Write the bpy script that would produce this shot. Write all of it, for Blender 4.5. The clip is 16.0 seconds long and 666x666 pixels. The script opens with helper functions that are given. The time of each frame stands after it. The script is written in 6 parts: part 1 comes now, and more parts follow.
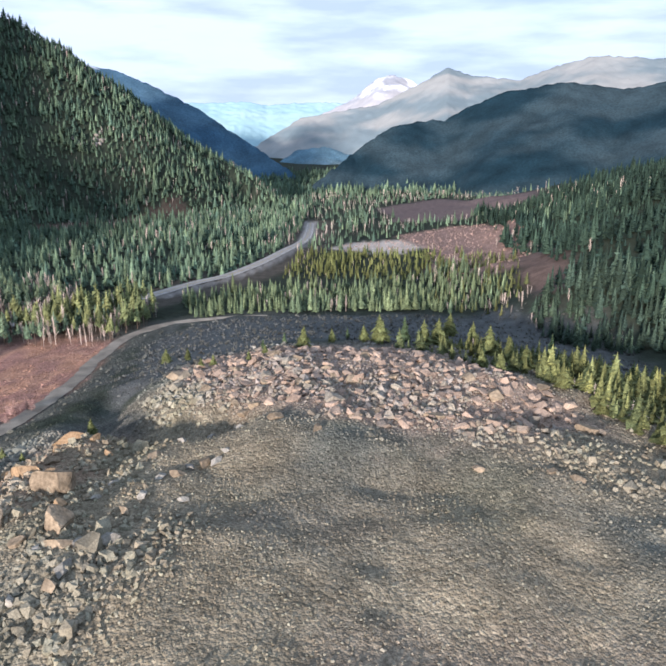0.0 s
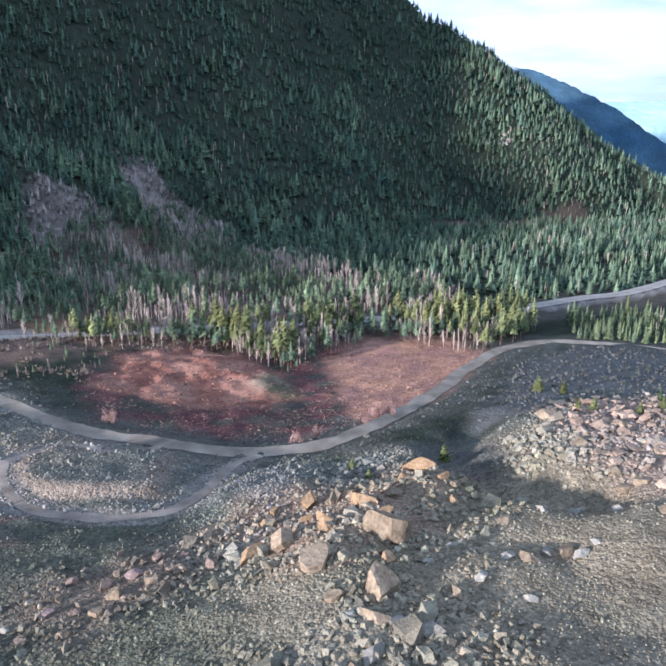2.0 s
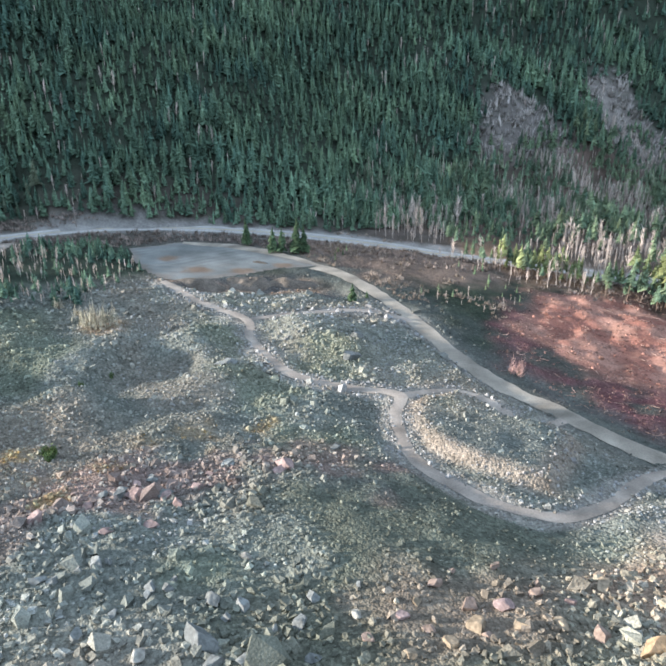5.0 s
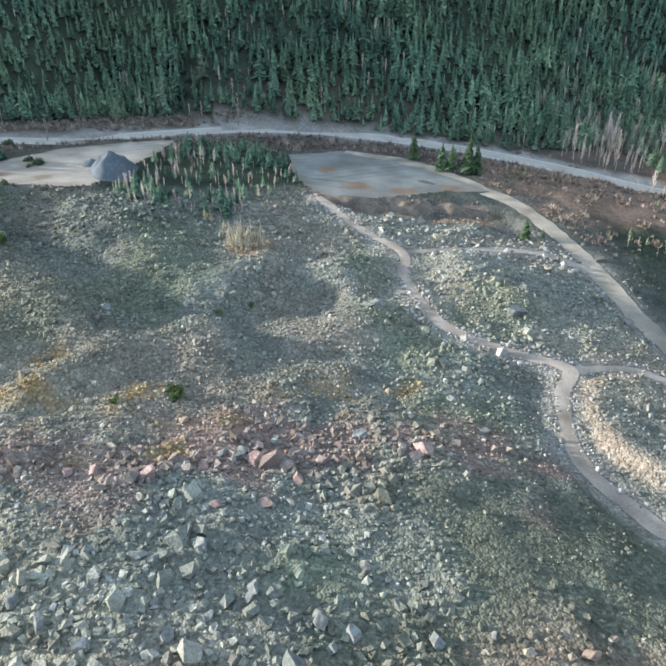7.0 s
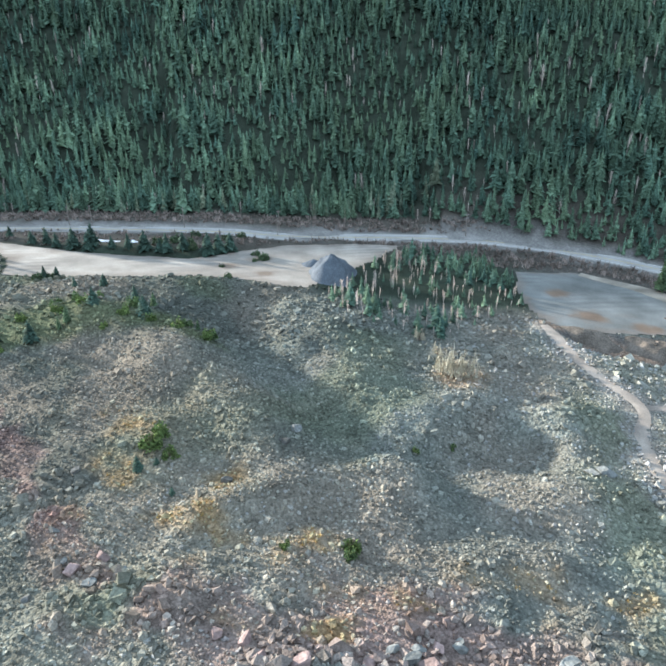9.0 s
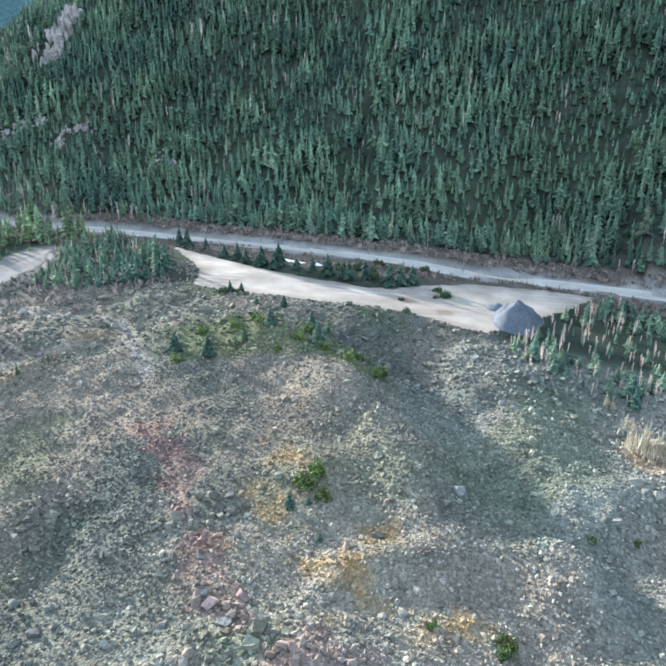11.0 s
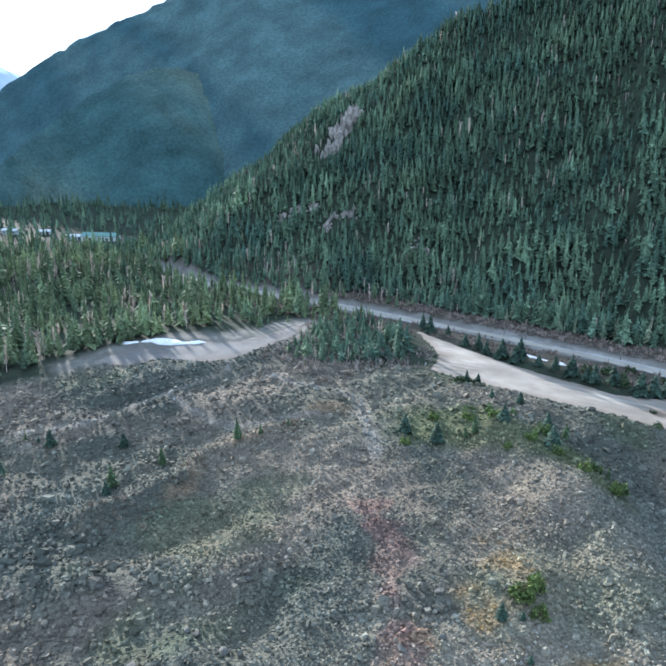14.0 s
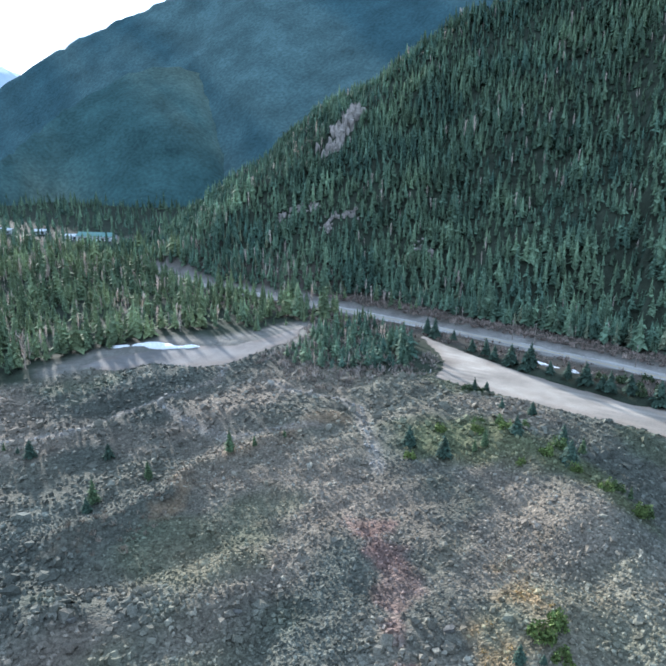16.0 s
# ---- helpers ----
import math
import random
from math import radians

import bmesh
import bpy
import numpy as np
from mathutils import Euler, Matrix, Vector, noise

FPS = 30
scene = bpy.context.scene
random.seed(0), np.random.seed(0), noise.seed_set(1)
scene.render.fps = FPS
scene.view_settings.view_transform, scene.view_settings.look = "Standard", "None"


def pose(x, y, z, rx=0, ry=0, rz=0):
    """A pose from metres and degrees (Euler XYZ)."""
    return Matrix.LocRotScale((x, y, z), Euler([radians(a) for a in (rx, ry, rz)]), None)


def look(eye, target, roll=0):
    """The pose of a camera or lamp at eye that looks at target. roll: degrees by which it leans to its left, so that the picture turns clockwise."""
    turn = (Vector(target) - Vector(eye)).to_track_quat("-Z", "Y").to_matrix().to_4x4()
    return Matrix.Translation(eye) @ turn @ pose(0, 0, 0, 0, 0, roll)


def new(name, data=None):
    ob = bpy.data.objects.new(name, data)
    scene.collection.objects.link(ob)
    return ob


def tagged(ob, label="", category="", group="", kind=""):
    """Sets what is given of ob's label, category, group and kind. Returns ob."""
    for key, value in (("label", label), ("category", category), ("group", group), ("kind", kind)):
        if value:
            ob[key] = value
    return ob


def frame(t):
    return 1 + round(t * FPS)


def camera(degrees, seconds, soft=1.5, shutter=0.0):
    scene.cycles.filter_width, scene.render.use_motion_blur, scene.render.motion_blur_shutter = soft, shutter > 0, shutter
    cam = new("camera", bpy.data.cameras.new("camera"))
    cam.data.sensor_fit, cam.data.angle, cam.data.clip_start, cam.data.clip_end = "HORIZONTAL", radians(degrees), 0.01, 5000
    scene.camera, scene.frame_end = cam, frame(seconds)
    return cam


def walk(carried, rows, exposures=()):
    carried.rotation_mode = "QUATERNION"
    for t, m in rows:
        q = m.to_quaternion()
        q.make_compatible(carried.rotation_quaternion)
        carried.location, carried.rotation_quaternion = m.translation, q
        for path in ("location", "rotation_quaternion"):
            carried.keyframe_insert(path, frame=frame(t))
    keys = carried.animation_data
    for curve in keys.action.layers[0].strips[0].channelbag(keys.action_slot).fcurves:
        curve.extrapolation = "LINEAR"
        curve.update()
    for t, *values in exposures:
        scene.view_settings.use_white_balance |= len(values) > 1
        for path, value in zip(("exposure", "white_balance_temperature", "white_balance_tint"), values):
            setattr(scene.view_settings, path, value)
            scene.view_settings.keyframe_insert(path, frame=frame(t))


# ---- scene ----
cam = camera(50.53, 16.0, 2.1)
PATH = [
    (0, (-1.57, -6.73, 128.73), (-2.13, 88.70, 98.84), 0.40),
    (0.5, (-2.74, 3.96, 128.08), (-14.71, 98.65, 98.23), 0.45),
    (1, (-4.74, 13.65, 127.54), (-30.17, 105.62, 97.62), 0.32),
    (1.5, (-7.69, 22.34, 127.37), (-46.12, 109.65, 97.38), 0.18),
    (2, (-11.98, 29.66, 127.18), (-61.90, 110.92, 97.12), 0.11),
    (2.5, (-16.57, 35.91, 127.07), (-77.55, 109.23, 96.98), 0.02),
    (3, (-20.87, 40.71, 127.34), (-91.61, 104.70, 97.31), -0.19),
    (3.5, (-24.81, 44.19, 127.87), (-102.87, 99.09, 98.00), -0.36),
    (4, (-29.29, 47.31, 128.04), (-112.79, 92.58, 96.76), -0.25),
    (4.2, (-31.70, 48.52, 128.11), (-116.21, 90.85, 95.47), -0.20),
    (6.3, (-65.10, 61.67, 128.42), (-144.70, 89.57, 74.71), 0.05),
    (6.5, (-67.90, 62.50, 128.57), (-148.58, 87.05, 74.83), -0.04),
    (7, (-75.33, 63.94, 128.61), (-158.56, 77.55, 74.87), -0.26),
    (7.5, (-82.96, 64.78, 128.62), (-167.03, 71.52, 74.88), -0.37),
    (8, (-90.20, 64.92, 128.63), (-174.55, 65.56, 74.92), -0.40),
    (8.5, (-97.88, 64.51, 129.17), (-183.85, 57.94, 78.52), -0.44),
    (8.7, (-100.87, 64.21, 129.23), (-188.78, 54.59, 82.54), -0.45),
    (10.8, (-117.84, 58.32, 129.46), (-203.35, 24.21, 90.40), 0.28),
    (11, (-117.75, 58.34, 129.55), (-201.61, 20.44, 90.41), 0.25),
    (11.5, (-117.48, 58.45, 129.78), (-196.05, 10.63, 90.55), 0.16),
    (12, (-117.36, 58.61, 129.90), (-189.38, 1.38, 90.69), 0.08),
    (12.5, (-117.45, 58.91, 130.03), (-183.44, -5.16, 90.78), 0.02),
    (13, (-117.52, 58.94, 130.31), (-183.49, -5.91, 92.32), 0.17),
    (13.5, (-117.72, 59.02, 130.34), (-185.16, -7.39, 98.08), 0.26),
    (14, (-117.89, 58.83, 130.32), (-186.30, -8.59, 102.50), 0.38),
    (14.5, (-119.44, 57.27, 130.23), (-187.86, -10.26, 102.71), 0.46),
    (15, (-122.72, 54.25, 130.10), (-191.11, -13.31, 102.58), 0.52),
    (15.5, (-126.57, 50.68, 128.51), (-194.98, -16.88, 101.02), 0.59),
    (16, (-131.09, 46.42, 126.33), (-199.47, -21.15, 98.80), 0.64),
]
walk(cam, [(t, look(eye, target, roll)) for t, eye, target, roll in PATH], [(0.0, 0.74, 5150, 13), (2.2, 1.01, 4800, 15), (4.2, 1.57, 5010, 9), (6.3, 1.42, 5030, 2), (8.7, 1.63, 5010, 2), (10.8, 1.9, 4960, 4), (12.6, 2.05, 4880, 5), (13.5, 2.0, 4840, 5), (14.2, 1.44, 4780, 5), (16.0, 1.52, 4760, 6)])

# ---- world, sun, exposure ----
SUN_AZ = 160.0      # degrees to the left of +y
SUN_EL = 11.5
world = bpy.data.worlds.new("sky")
scene.world = world
world.use_nodes = True
wn, wl = world.node_tree.nodes, world.node_tree.links
sky = wn.new("ShaderNodeTexSky")
sky.sky_type = "NISHITA"
sky.sun_disc = False
sky.sun_elevation = radians(SUN_EL)
sky.sun_rotation = radians(180.0 + (180.0 - SUN_AZ))
sky.altitude = 700.0
# broken high cloud over the clear sky
tc = wn.new("ShaderNodeTexCoord")
mp = wn.new("ShaderNodeMapping")
mp.inputs["Scale"].default_value = (1.6, 1.6, 9.0)
cl = wn.new("ShaderNodeTexNoise")
cl.inputs["Scale"].default_value = 2.2
cl.inputs["Detail"].default_value = 6.0
cl.inputs["Roughness"].default_value = 0.55
rmp = wn.new("ShaderNodeValToRGB")
rmp.color_ramp.elements[0].position = 0.34
rmp.color_ramp.elements[0].color = (0.85, 0.85, 0.85, 1)
rmp.color_ramp.elements[1].position = 0.56
rmp.color_ramp.elements[1].color = (1, 1, 1, 1)
mixc = wn.new("ShaderNodeMixRGB")
mixc.inputs["Color2"].default_value = (7.0, 7.6, 8.3, 1)
# thicker grey streaks within the cloud
streak = wn.new("ShaderNodeTexNoise")
streak.inputs["Scale"].default_value = 3.4
streak.inputs["Detail"].default_value = 7.0
tone = wn.new("ShaderNodeValToRGB")
tone.color_ramp.elements[0].position = 0.36
tone.color_ramp.elements[0].color = (6.0, 6.35, 6.7, 1)
tone.color_ramp.elements[1].position = 0.56
tone.color_ramp.elements[1].color = (8.6, 8.7, 8.9, 1)
wl.new(mp.outputs["Vector"], streak.inputs["Vector"])
wl.new(streak.outputs["Fac"], tone.inputs["Fac"])
wl.new(tone.outputs["Color"], mixc.inputs["Color2"])
bg = wn["Background"]
bg.inputs["Strength"].default_value = 0.075
wl.new(tc.outputs["Generated"], mp.inputs["Vector"])
wl.new(mp.outputs["Vector"], cl.inputs["Vector"])
wl.new(cl.outputs["Fac"], rmp.inputs["Fac"])
# the cloud lies low over the far ranges and thins out overhead
sepz = wn.new("ShaderNodeSeparateXYZ")
thin = wn.new("ShaderNodeMapRange")
thin.interpolation_type = "SMOOTHSTEP"
thin.inputs["From Min"].default_value, thin.inputs["From Max"].default_value = 0.12, 0.5
thin.inputs["To Min"].default_value, thin.inputs["To Max"].default_value = 1.0, 0.65
cover_amount = wn.new("ShaderNodeMath")
cover_amount.operation = "MULTIPLY"
wl.new(tc.outputs["Generated"], sepz.inputs[0])
wl.new(sepz.outputs["Z"], thin.inputs["Value"])
wl.new(rmp.outputs["Color"], cover_amount.inputs[0])
wl.new(thin.outputs["Result"], cover_amount.inputs[1])
wl.new(cover_amount.outputs[0], mixc.inputs["Fac"])
wl.new(sky.outputs["Color"], mixc.inputs["Color1"])
wl.new(mixc.outputs["Color"], bg.inputs["Color"])

sun = new("sun", bpy.data.lights.new("sun", "SUN"))
sun.data.energy = 5.0
sun.data.angle = radians(3.0)
sun.data.color = (1.0, 0.78, 0.58)
_az, _el = radians(SUN_AZ), radians(SUN_EL)
_to = Vector((-math.sin(_az) * math.cos(_el), math.cos(_az) * math.cos(_el), math.sin(_el)))
sun.matrix_world = look(_to * 800.0, (0, 0, 0))


# ---- mesh helpers ----
def hash01(ix, iy, seed):
    """A repeatable value from 0 to 1 for whole numbers."""
    n = (ix.astype(np.int64) * 374761393 + iy.astype(np.int64) * 668265263 + seed * 974634577) & 0x7FFFFFFF
    n = ((n ^ (n >> 13)) * 1274126177) & 0x7FFFFFFF
    return ((n ^ (n >> 16)) & 0xFFFF) / 65535.0


def vnoise(x, y, seed=0):
    x, y = np.asarray(x, float), np.asarray(y, float)
    ix, iy = np.floor(x), np.floor(y)
    fx, fy = x - ix, y - iy
    fx, fy = fx * fx * (3 - 2 * fx), fy * fy * (3 - 2 * fy)
    a, b = hash01(ix, iy, seed), hash01(ix + 1, iy, seed)
    c, d = hash01(ix, iy + 1, seed), hash01(ix + 1, iy + 1, seed)
    return (a * (1 - fx) + b * fx) * (1 - fy) + (c * (1 - fx) + d * fx) * fy


def fbm(x, y, size, seed=0, octaves=4):
    """Noise from -1 to 1 whose largest waves are size metres."""
    total, amp, norm = 0.0, 1.0, 0.0
    for o in range(octaves):
        total = total + amp * (2 * vnoise(x / size * 2 ** o, y / size * 2 ** o, seed + 17 * o) - 1)
        norm += amp
        amp *= 0.5
    return total / norm


def smooth(a, b, x):
    t = np.clip((x - a) / (b - a), 0, 1)
    return t * t * (3 - 2 * t)


def to_line(x, y, nodes):
    """Distance of points from a polyline, and the line's last values there (height, or the share along it)."""
    best, val = np.full(np.shape(x), 1e9), np.zeros(np.shape(x))
    for p, q in zip(nodes[:-1], nodes[1:]):
        dx, dy = q[0] - p[0], q[1] - p[1]
        s = np.clip(((x - p[0]) * dx + (y - p[1]) * dy) / (dx * dx + dy * dy + 1e-9), 0, 1)
        d = np.hypot(x - p[0] - s * dx, y - p[1] - s * dy)
        near = d < best
        best = np.where(near, d, best)
        if len(p) > 2:
            val = np.where(near, p[2] + s * (q[2] - p[2]), val)
    return best, val


def inside(x, y, poly):
    """How far points lie inside a polygon (metres, negative outside)."""
    hit = np.zeros(np.shape(x), bool)
    for p, q in zip(poly, poly[1:] + poly[:1]):
        cross = (p[1] > y) != (q[1] > y)
        with np.errstate(divide="ignore", invalid="ignore"):
            hit ^= cross & (x < (q[0] - p[0]) * (y - p[1]) / (q[1] - p[1] + 1e-12) + p[0])
    d, _ = to_line(x, y, poly + poly[:1])
    return np.where(hit, d, -d)


def mesh_np(name, verts, faces, mats, smooth_shade=False, color=None, mat_index=None, share=None):
    """A mesh from arrays; faces all have the same number of corners. color: one RGB a vertex."""
    verts, faces = np.asarray(verts, np.float32), np.asarray(faces, np.int32)
    me = bpy.data.meshes.new(name)
    k = faces.shape[1]
    me.vertices.add(len(verts))
    me.vertices.foreach_set("co", verts.ravel())
    me.loops.add(faces.size)
    me.loops.foreach_set("vertex_index", faces.ravel())
    me.polygons.add(len(faces))
    me.polygons.foreach_set("loop_start", np.arange(0, faces.size, k, dtype=np.int32))
    me.polygons.foreach_set("loop_total", np.full(len(faces), k, np.int32))
    me.polygons.foreach_set("use_smooth", np.full(len(faces), smooth_shade))
    for m in mats if isinstance(mats, (list, tuple)) else [mats]:
        me.materials.append(m)
    if mat_index is not None:
        me.polygons.foreach_set("material_index", np.asarray(mat_index, np.int32))
    if color is not None:
        at = me.color_attributes.new("tint", "FLOAT_COLOR", "POINT")
        rgba = np.ones((len(verts), 4), np.float32)
        rgba[:, :3] = color
        if share is not None:
            rgba[:, 3] = share
        at.data.foreach_set("color", rgba.ravel())
    me.update(calc_edges=True)
    return me


def part(name, me, parent, label="", m=None):
    """One mesh object under a thing or under a part."""
    ob = new(name, me)
    ob.parent = parent
    if m is not None:
        ob.matrix_basis = m
    if label:
        tagged(ob, label)
    return ob


# ---- materials ----
def material(name, color, rough=0.9, tint=False, grain=(6.0, 0.25), blotch=(0.15, 0.3), bump=0.3, bump_scale=3.0, island=0.0, metal=0.0, each=0.0, cells=()):
    """A matte natural surface: base colour (or the mesh's own tint) with grain and blotches, and fine relief."""
    m = bpy.data.materials.new(name)
    m.use_nodes = True
    n, l = m.node_tree.nodes, m.node_tree.links
    p = n["Principled BSDF"]
    p.inputs["Roughness"].default_value = rough
    p.inputs["Metallic"].default_value = metal
    p.inputs["Specular IOR Level"].default_value = 0.05 if rough > 0.8 else 0.3
    g = n.new("ShaderNodeNewGeometry")
    src = None
    if tint:
        a = n.new("ShaderNodeAttribute")
        a.attribute_name = "tint"
        src = a.outputs["Color"]
    else:
        c = n.new("ShaderNodeRGB")
        c.outputs[0].default_value = (*color, 1)
        src = c.outputs[0]
    for scale, amount in (grain, blotch):
        t = n.new("ShaderNodeTexNoise")
        t.inputs["Scale"].default_value = scale
        t.inputs["Detail"].default_value = 5.0
        l.new(g.outputs["Position"], t.inputs["Vector"])
        r = n.new("ShaderNodeMapRange")
        r.inputs["From Min"].default_value, r.inputs["From Max"].default_value = 0.3, 0.7
        r.inputs["To Min"].default_value, r.inputs["To Max"].default_value = 1 - amount, 1 + amount
        l.new(t.outputs["Fac"], r.inputs["Value"])
        x = n.new("ShaderNodeVectorMath")
        x.operation = "SCALE"
        l.new(src, x.inputs[0])
        l.new(r.outputs["Result"], x.inputs["Scale"])
        src = x.outputs["Vector"]
    for amount, out in ((island, g.outputs["Random Per Island"]), (each, None)):
        if amount:
            if out is None:
                out = n.new("ShaderNodeObjectInfo").outputs["Random"]
            r = n.new("ShaderNodeMapRange")
            r.inputs["To Min"].default_value, r.inputs["To Max"].default_value = 1 - amount, 1 + amount
            l.new(out, r.inputs["Value"])
            x = n.new("ShaderNodeVectorMath")
            x.operation = "SCALE"
            l.new(src, x.inputs[0])
            l.new(r.outputs["Result"], x.inputs["Scale"])
            src = x.outputs["Vector"]
    stony = None
    for size, shade, deep in cells:
        # packed stones: each cell has its own tone, and a joint sunk round it
        vo = n.new("ShaderNodeTexVoronoi")
        vo.inputs["Scale"].default_value = 1.0 / size
        vo.inputs["Randomness"].default_value = 1.0
        l.new(g.outputs["Position"], vo.inputs["Vector"])
        bw = n.new("ShaderNodeSeparateColor")
        l.new(vo.outputs["Color"], bw.inputs["Color"])
        r = n.new("ShaderNodeMapRange")
        r.inputs["To Min"].default_value, r.inputs["To Max"].default_value = 1 - shade, 1 + shade
        l.new(bw.outputs["Red"], r.inputs["Value"])
        x = n.new("ShaderNodeVectorMath")
        x.operation = "SCALE"
        l.new(src, x.inputs[0])
        l.new(r.outputs["Result"], x.inputs["Scale"])
        k = n.new("ShaderNodeMix")
        k.data_type = "VECTOR"
        l.new(a.outputs["Alpha"], k.inputs["Factor"])
        l.new(src, k.inputs[4])
        l.new(x.outputs["Vector"], k.inputs[5])
        src = k.outputs[1]
        # domed stones of uneven height
        m1 = n.new("ShaderNodeMath")
        m1.operation = "MULTIPLY_ADD"
        l.new(vo.outputs["Distance"], m1.inputs[0])
        m1.inputs[1].default_value = -1.0
        l.new(bw.outputs["Green"], m1.inputs[2])
        m2 = n.new("ShaderNodeMath")
        m2.operation = "MULTIPLY_ADD"
        l.new(m1.outputs[0], m2.inputs[0])
        m2.inputs[1].default_value = deep
        m2.inputs[2].default_value = 0.0
        if stony is not None:
            l.new(stony, m2.inputs[2])
        stony = m2.outputs[0]
    l.new(src, p.inputs["Base Color"])
    if bump:
        t = n.new("ShaderNodeTexNoise")
        t.inputs["Scale"].default_value = bump_scale
        t.inputs["Detail"].default_value = 6.0
        l.new(g.outputs["Position"], t.inputs["Vector"])
        b = n.new("ShaderNodeBump")
        b.inputs["Strength"].default_value = bump
        b.inputs["Distance"].default_value = 0.4
        l.new(t.outputs["Fac"], b.inputs["Height"])
        last = b
        if stony is not None:
            m3 = n.new("ShaderNodeMath")
            m3.operation = "MULTIPLY"
            l.new(stony, m3.inputs[0])
            l.new(a.outputs["Alpha"], m3.inputs[1])
            last = n.new("ShaderNodeBump")
            last.inputs["Distance"].default_value = 1.0
            l.new(m3.outputs[0], last.inputs["Height"])
            l.new(b.outputs["Normal"], last.inputs["Normal"])
        l.new(last.outputs["Normal"], p.inputs["Normal"])
    return m


M_GROUND = material("ground_cover", (0.2, 0.2, 0.2), 0.95, True, (1.1, 0.25), (0.12, 0.22), 0.4, 0.9, cells=((1.3, 0.2, 0.42), (0.55, 0.25, 0.28)))
M_ROCK = material("fallen_rock", (0.2, 0.2, 0.2), 0.9, True, (2.5, 0.3), (0.3, 0.2), 0.7, 2.0, island=0.25)
M_ASPHALT = material("road_asphalt", (0.36, 0.338, 0.3), 0.85, False, (3.0, 0.12), (0.1, 0.15), 0.1, 8.0)
M_GRAVEL = material("track_gravel", (0.34, 0.32, 0.29), 0.95, True, (2.0, 0.15), (0.08, 0.18), 0.25, 2.5)
M_PAINT = material("road_paint", (0.62, 0.62, 0.6), 0.7, False, (3.0, 0.2), (0.3, 0.2), 0.0)
M_NEEDLE = material("conifer_needles", (0.05, 0.07, 0.04), 0.9, True, (1.6, 0.5), (0.05, 0.3), 0.0, island=0.3)
M_BARK = material("conifer_bark", (0.16, 0.12, 0.09), 0.95, False, (3.0, 0.3), (0.5, 0.2), 0.2)
M_TWIG = material("bare_twigs", (0.24, 0.18, 0.15), 0.95, True, (2.0, 0.3), (0.2, 0.2), 0.0, island=0.2)
# far slopes take their colour, painted haze included, from the mesh tint
M_FAR = material("far_slopes", (0.1, 0.1, 0.1), 1.0, True, (0.16, 0.24), (0.014, 0.25), 0.25, 0.12)
M_HAZED = material("haze_tinted_slopes", (0.1, 0.1, 0.1), 1.0, True, (0.02, 0.06), (0.004, 0.08), 0.0)

# ---- the lie of the land ----
# Heights in metres over a coarse grid of the valley, x from -640 to 160 by 100 and y from -480 to 640 by 112, with one row beyond each edge.
LAND_WEST = [
    [2.3, -1.8, -5.7, -8.6, -9.3, -7.6, -5.5, -5.5, -7.9, -12.1, -17.4, -22, -26],
    [-0.1, 0.1, 0.1, -0.1, 0.2, 0.2, -1.1, -4.5, -8.1, -11.5, -15.8, -21, -28],
    [-2.8, 1.5, 5.3, 8.4, 10.5, 8.8, 2.2, -4.4, -8.3, -12.1, -16.2, -22, -31],
    [-5.2, 2.0, 8.8, 14.1, 18.1, 18.4, 4.7, -2.7, -8.4, -15.5, -23, -31, -37],
    [-6.7, 1.3, 9.5, 14.7, 17.4, 26, 9.0, 5.8, -10.9, -21, -26, -34, -42],
    [-6.2, -0.2, 6.2, 8.0, 3.3, 15.5, 12.0, 0.5, -23, -27, -27, -34, -45],
]
LAND_EAST = [
    [-2.7, 0.4, 3.1, 2.6, -0.6, 16.3, 29, 3.4, -11.1, -18.0, -26, -37, -48],
    [2.5, 3.7, 3.7, 2.9, 4.8, 22, 39, 47, 31, 0.4, -23, -38, -50],
    [6.9, 7.2, 6.7, 6.3, 9.2, 21, 28, 37, 27, -3.7, -24, -37, -48],
    [10.1, 10.1, 10.2, 9.5, 10.3, 22, 33, 30, 9.2, -16.0, -27, -34, -43],
    [12.9, 12.7, 12.8, 13.1, 16.2, 26, 31, 21, -1.9, -20, -28, -32, -37],
]
LAND = np.array(LAND_WEST + LAND_EAST)


def spline(u, n):
    """Uniform cubic weights for n knots."""
    out = np.zeros((len(u), n + 2))
    i = np.clip(np.floor(u).astype(int), 0, n - 2)
    t = np.clip(u - i, 0, 1)
    for k, b in enumerate(((1 - t) ** 3 / 6, (3 * t ** 3 - 6 * t ** 2 + 4) / 6, (-3 * t ** 3 + 3 * t ** 2 + 3 * t + 1) / 6, t ** 3 / 6)):
        out[np.arange(len(u)), i + k] += b
    return out


START, END = (0, 0, 130), (-128, 62, 129)


def bearing(eye, az, el, d):
    """A place named by its bearing (degrees left of +y), elevation and distance from another."""
    a = radians(az)
    return (eye[0] - math.sin(a) * d, eye[1] + math.cos(a) * d, eye[2] + d * math.tan(radians(el)))


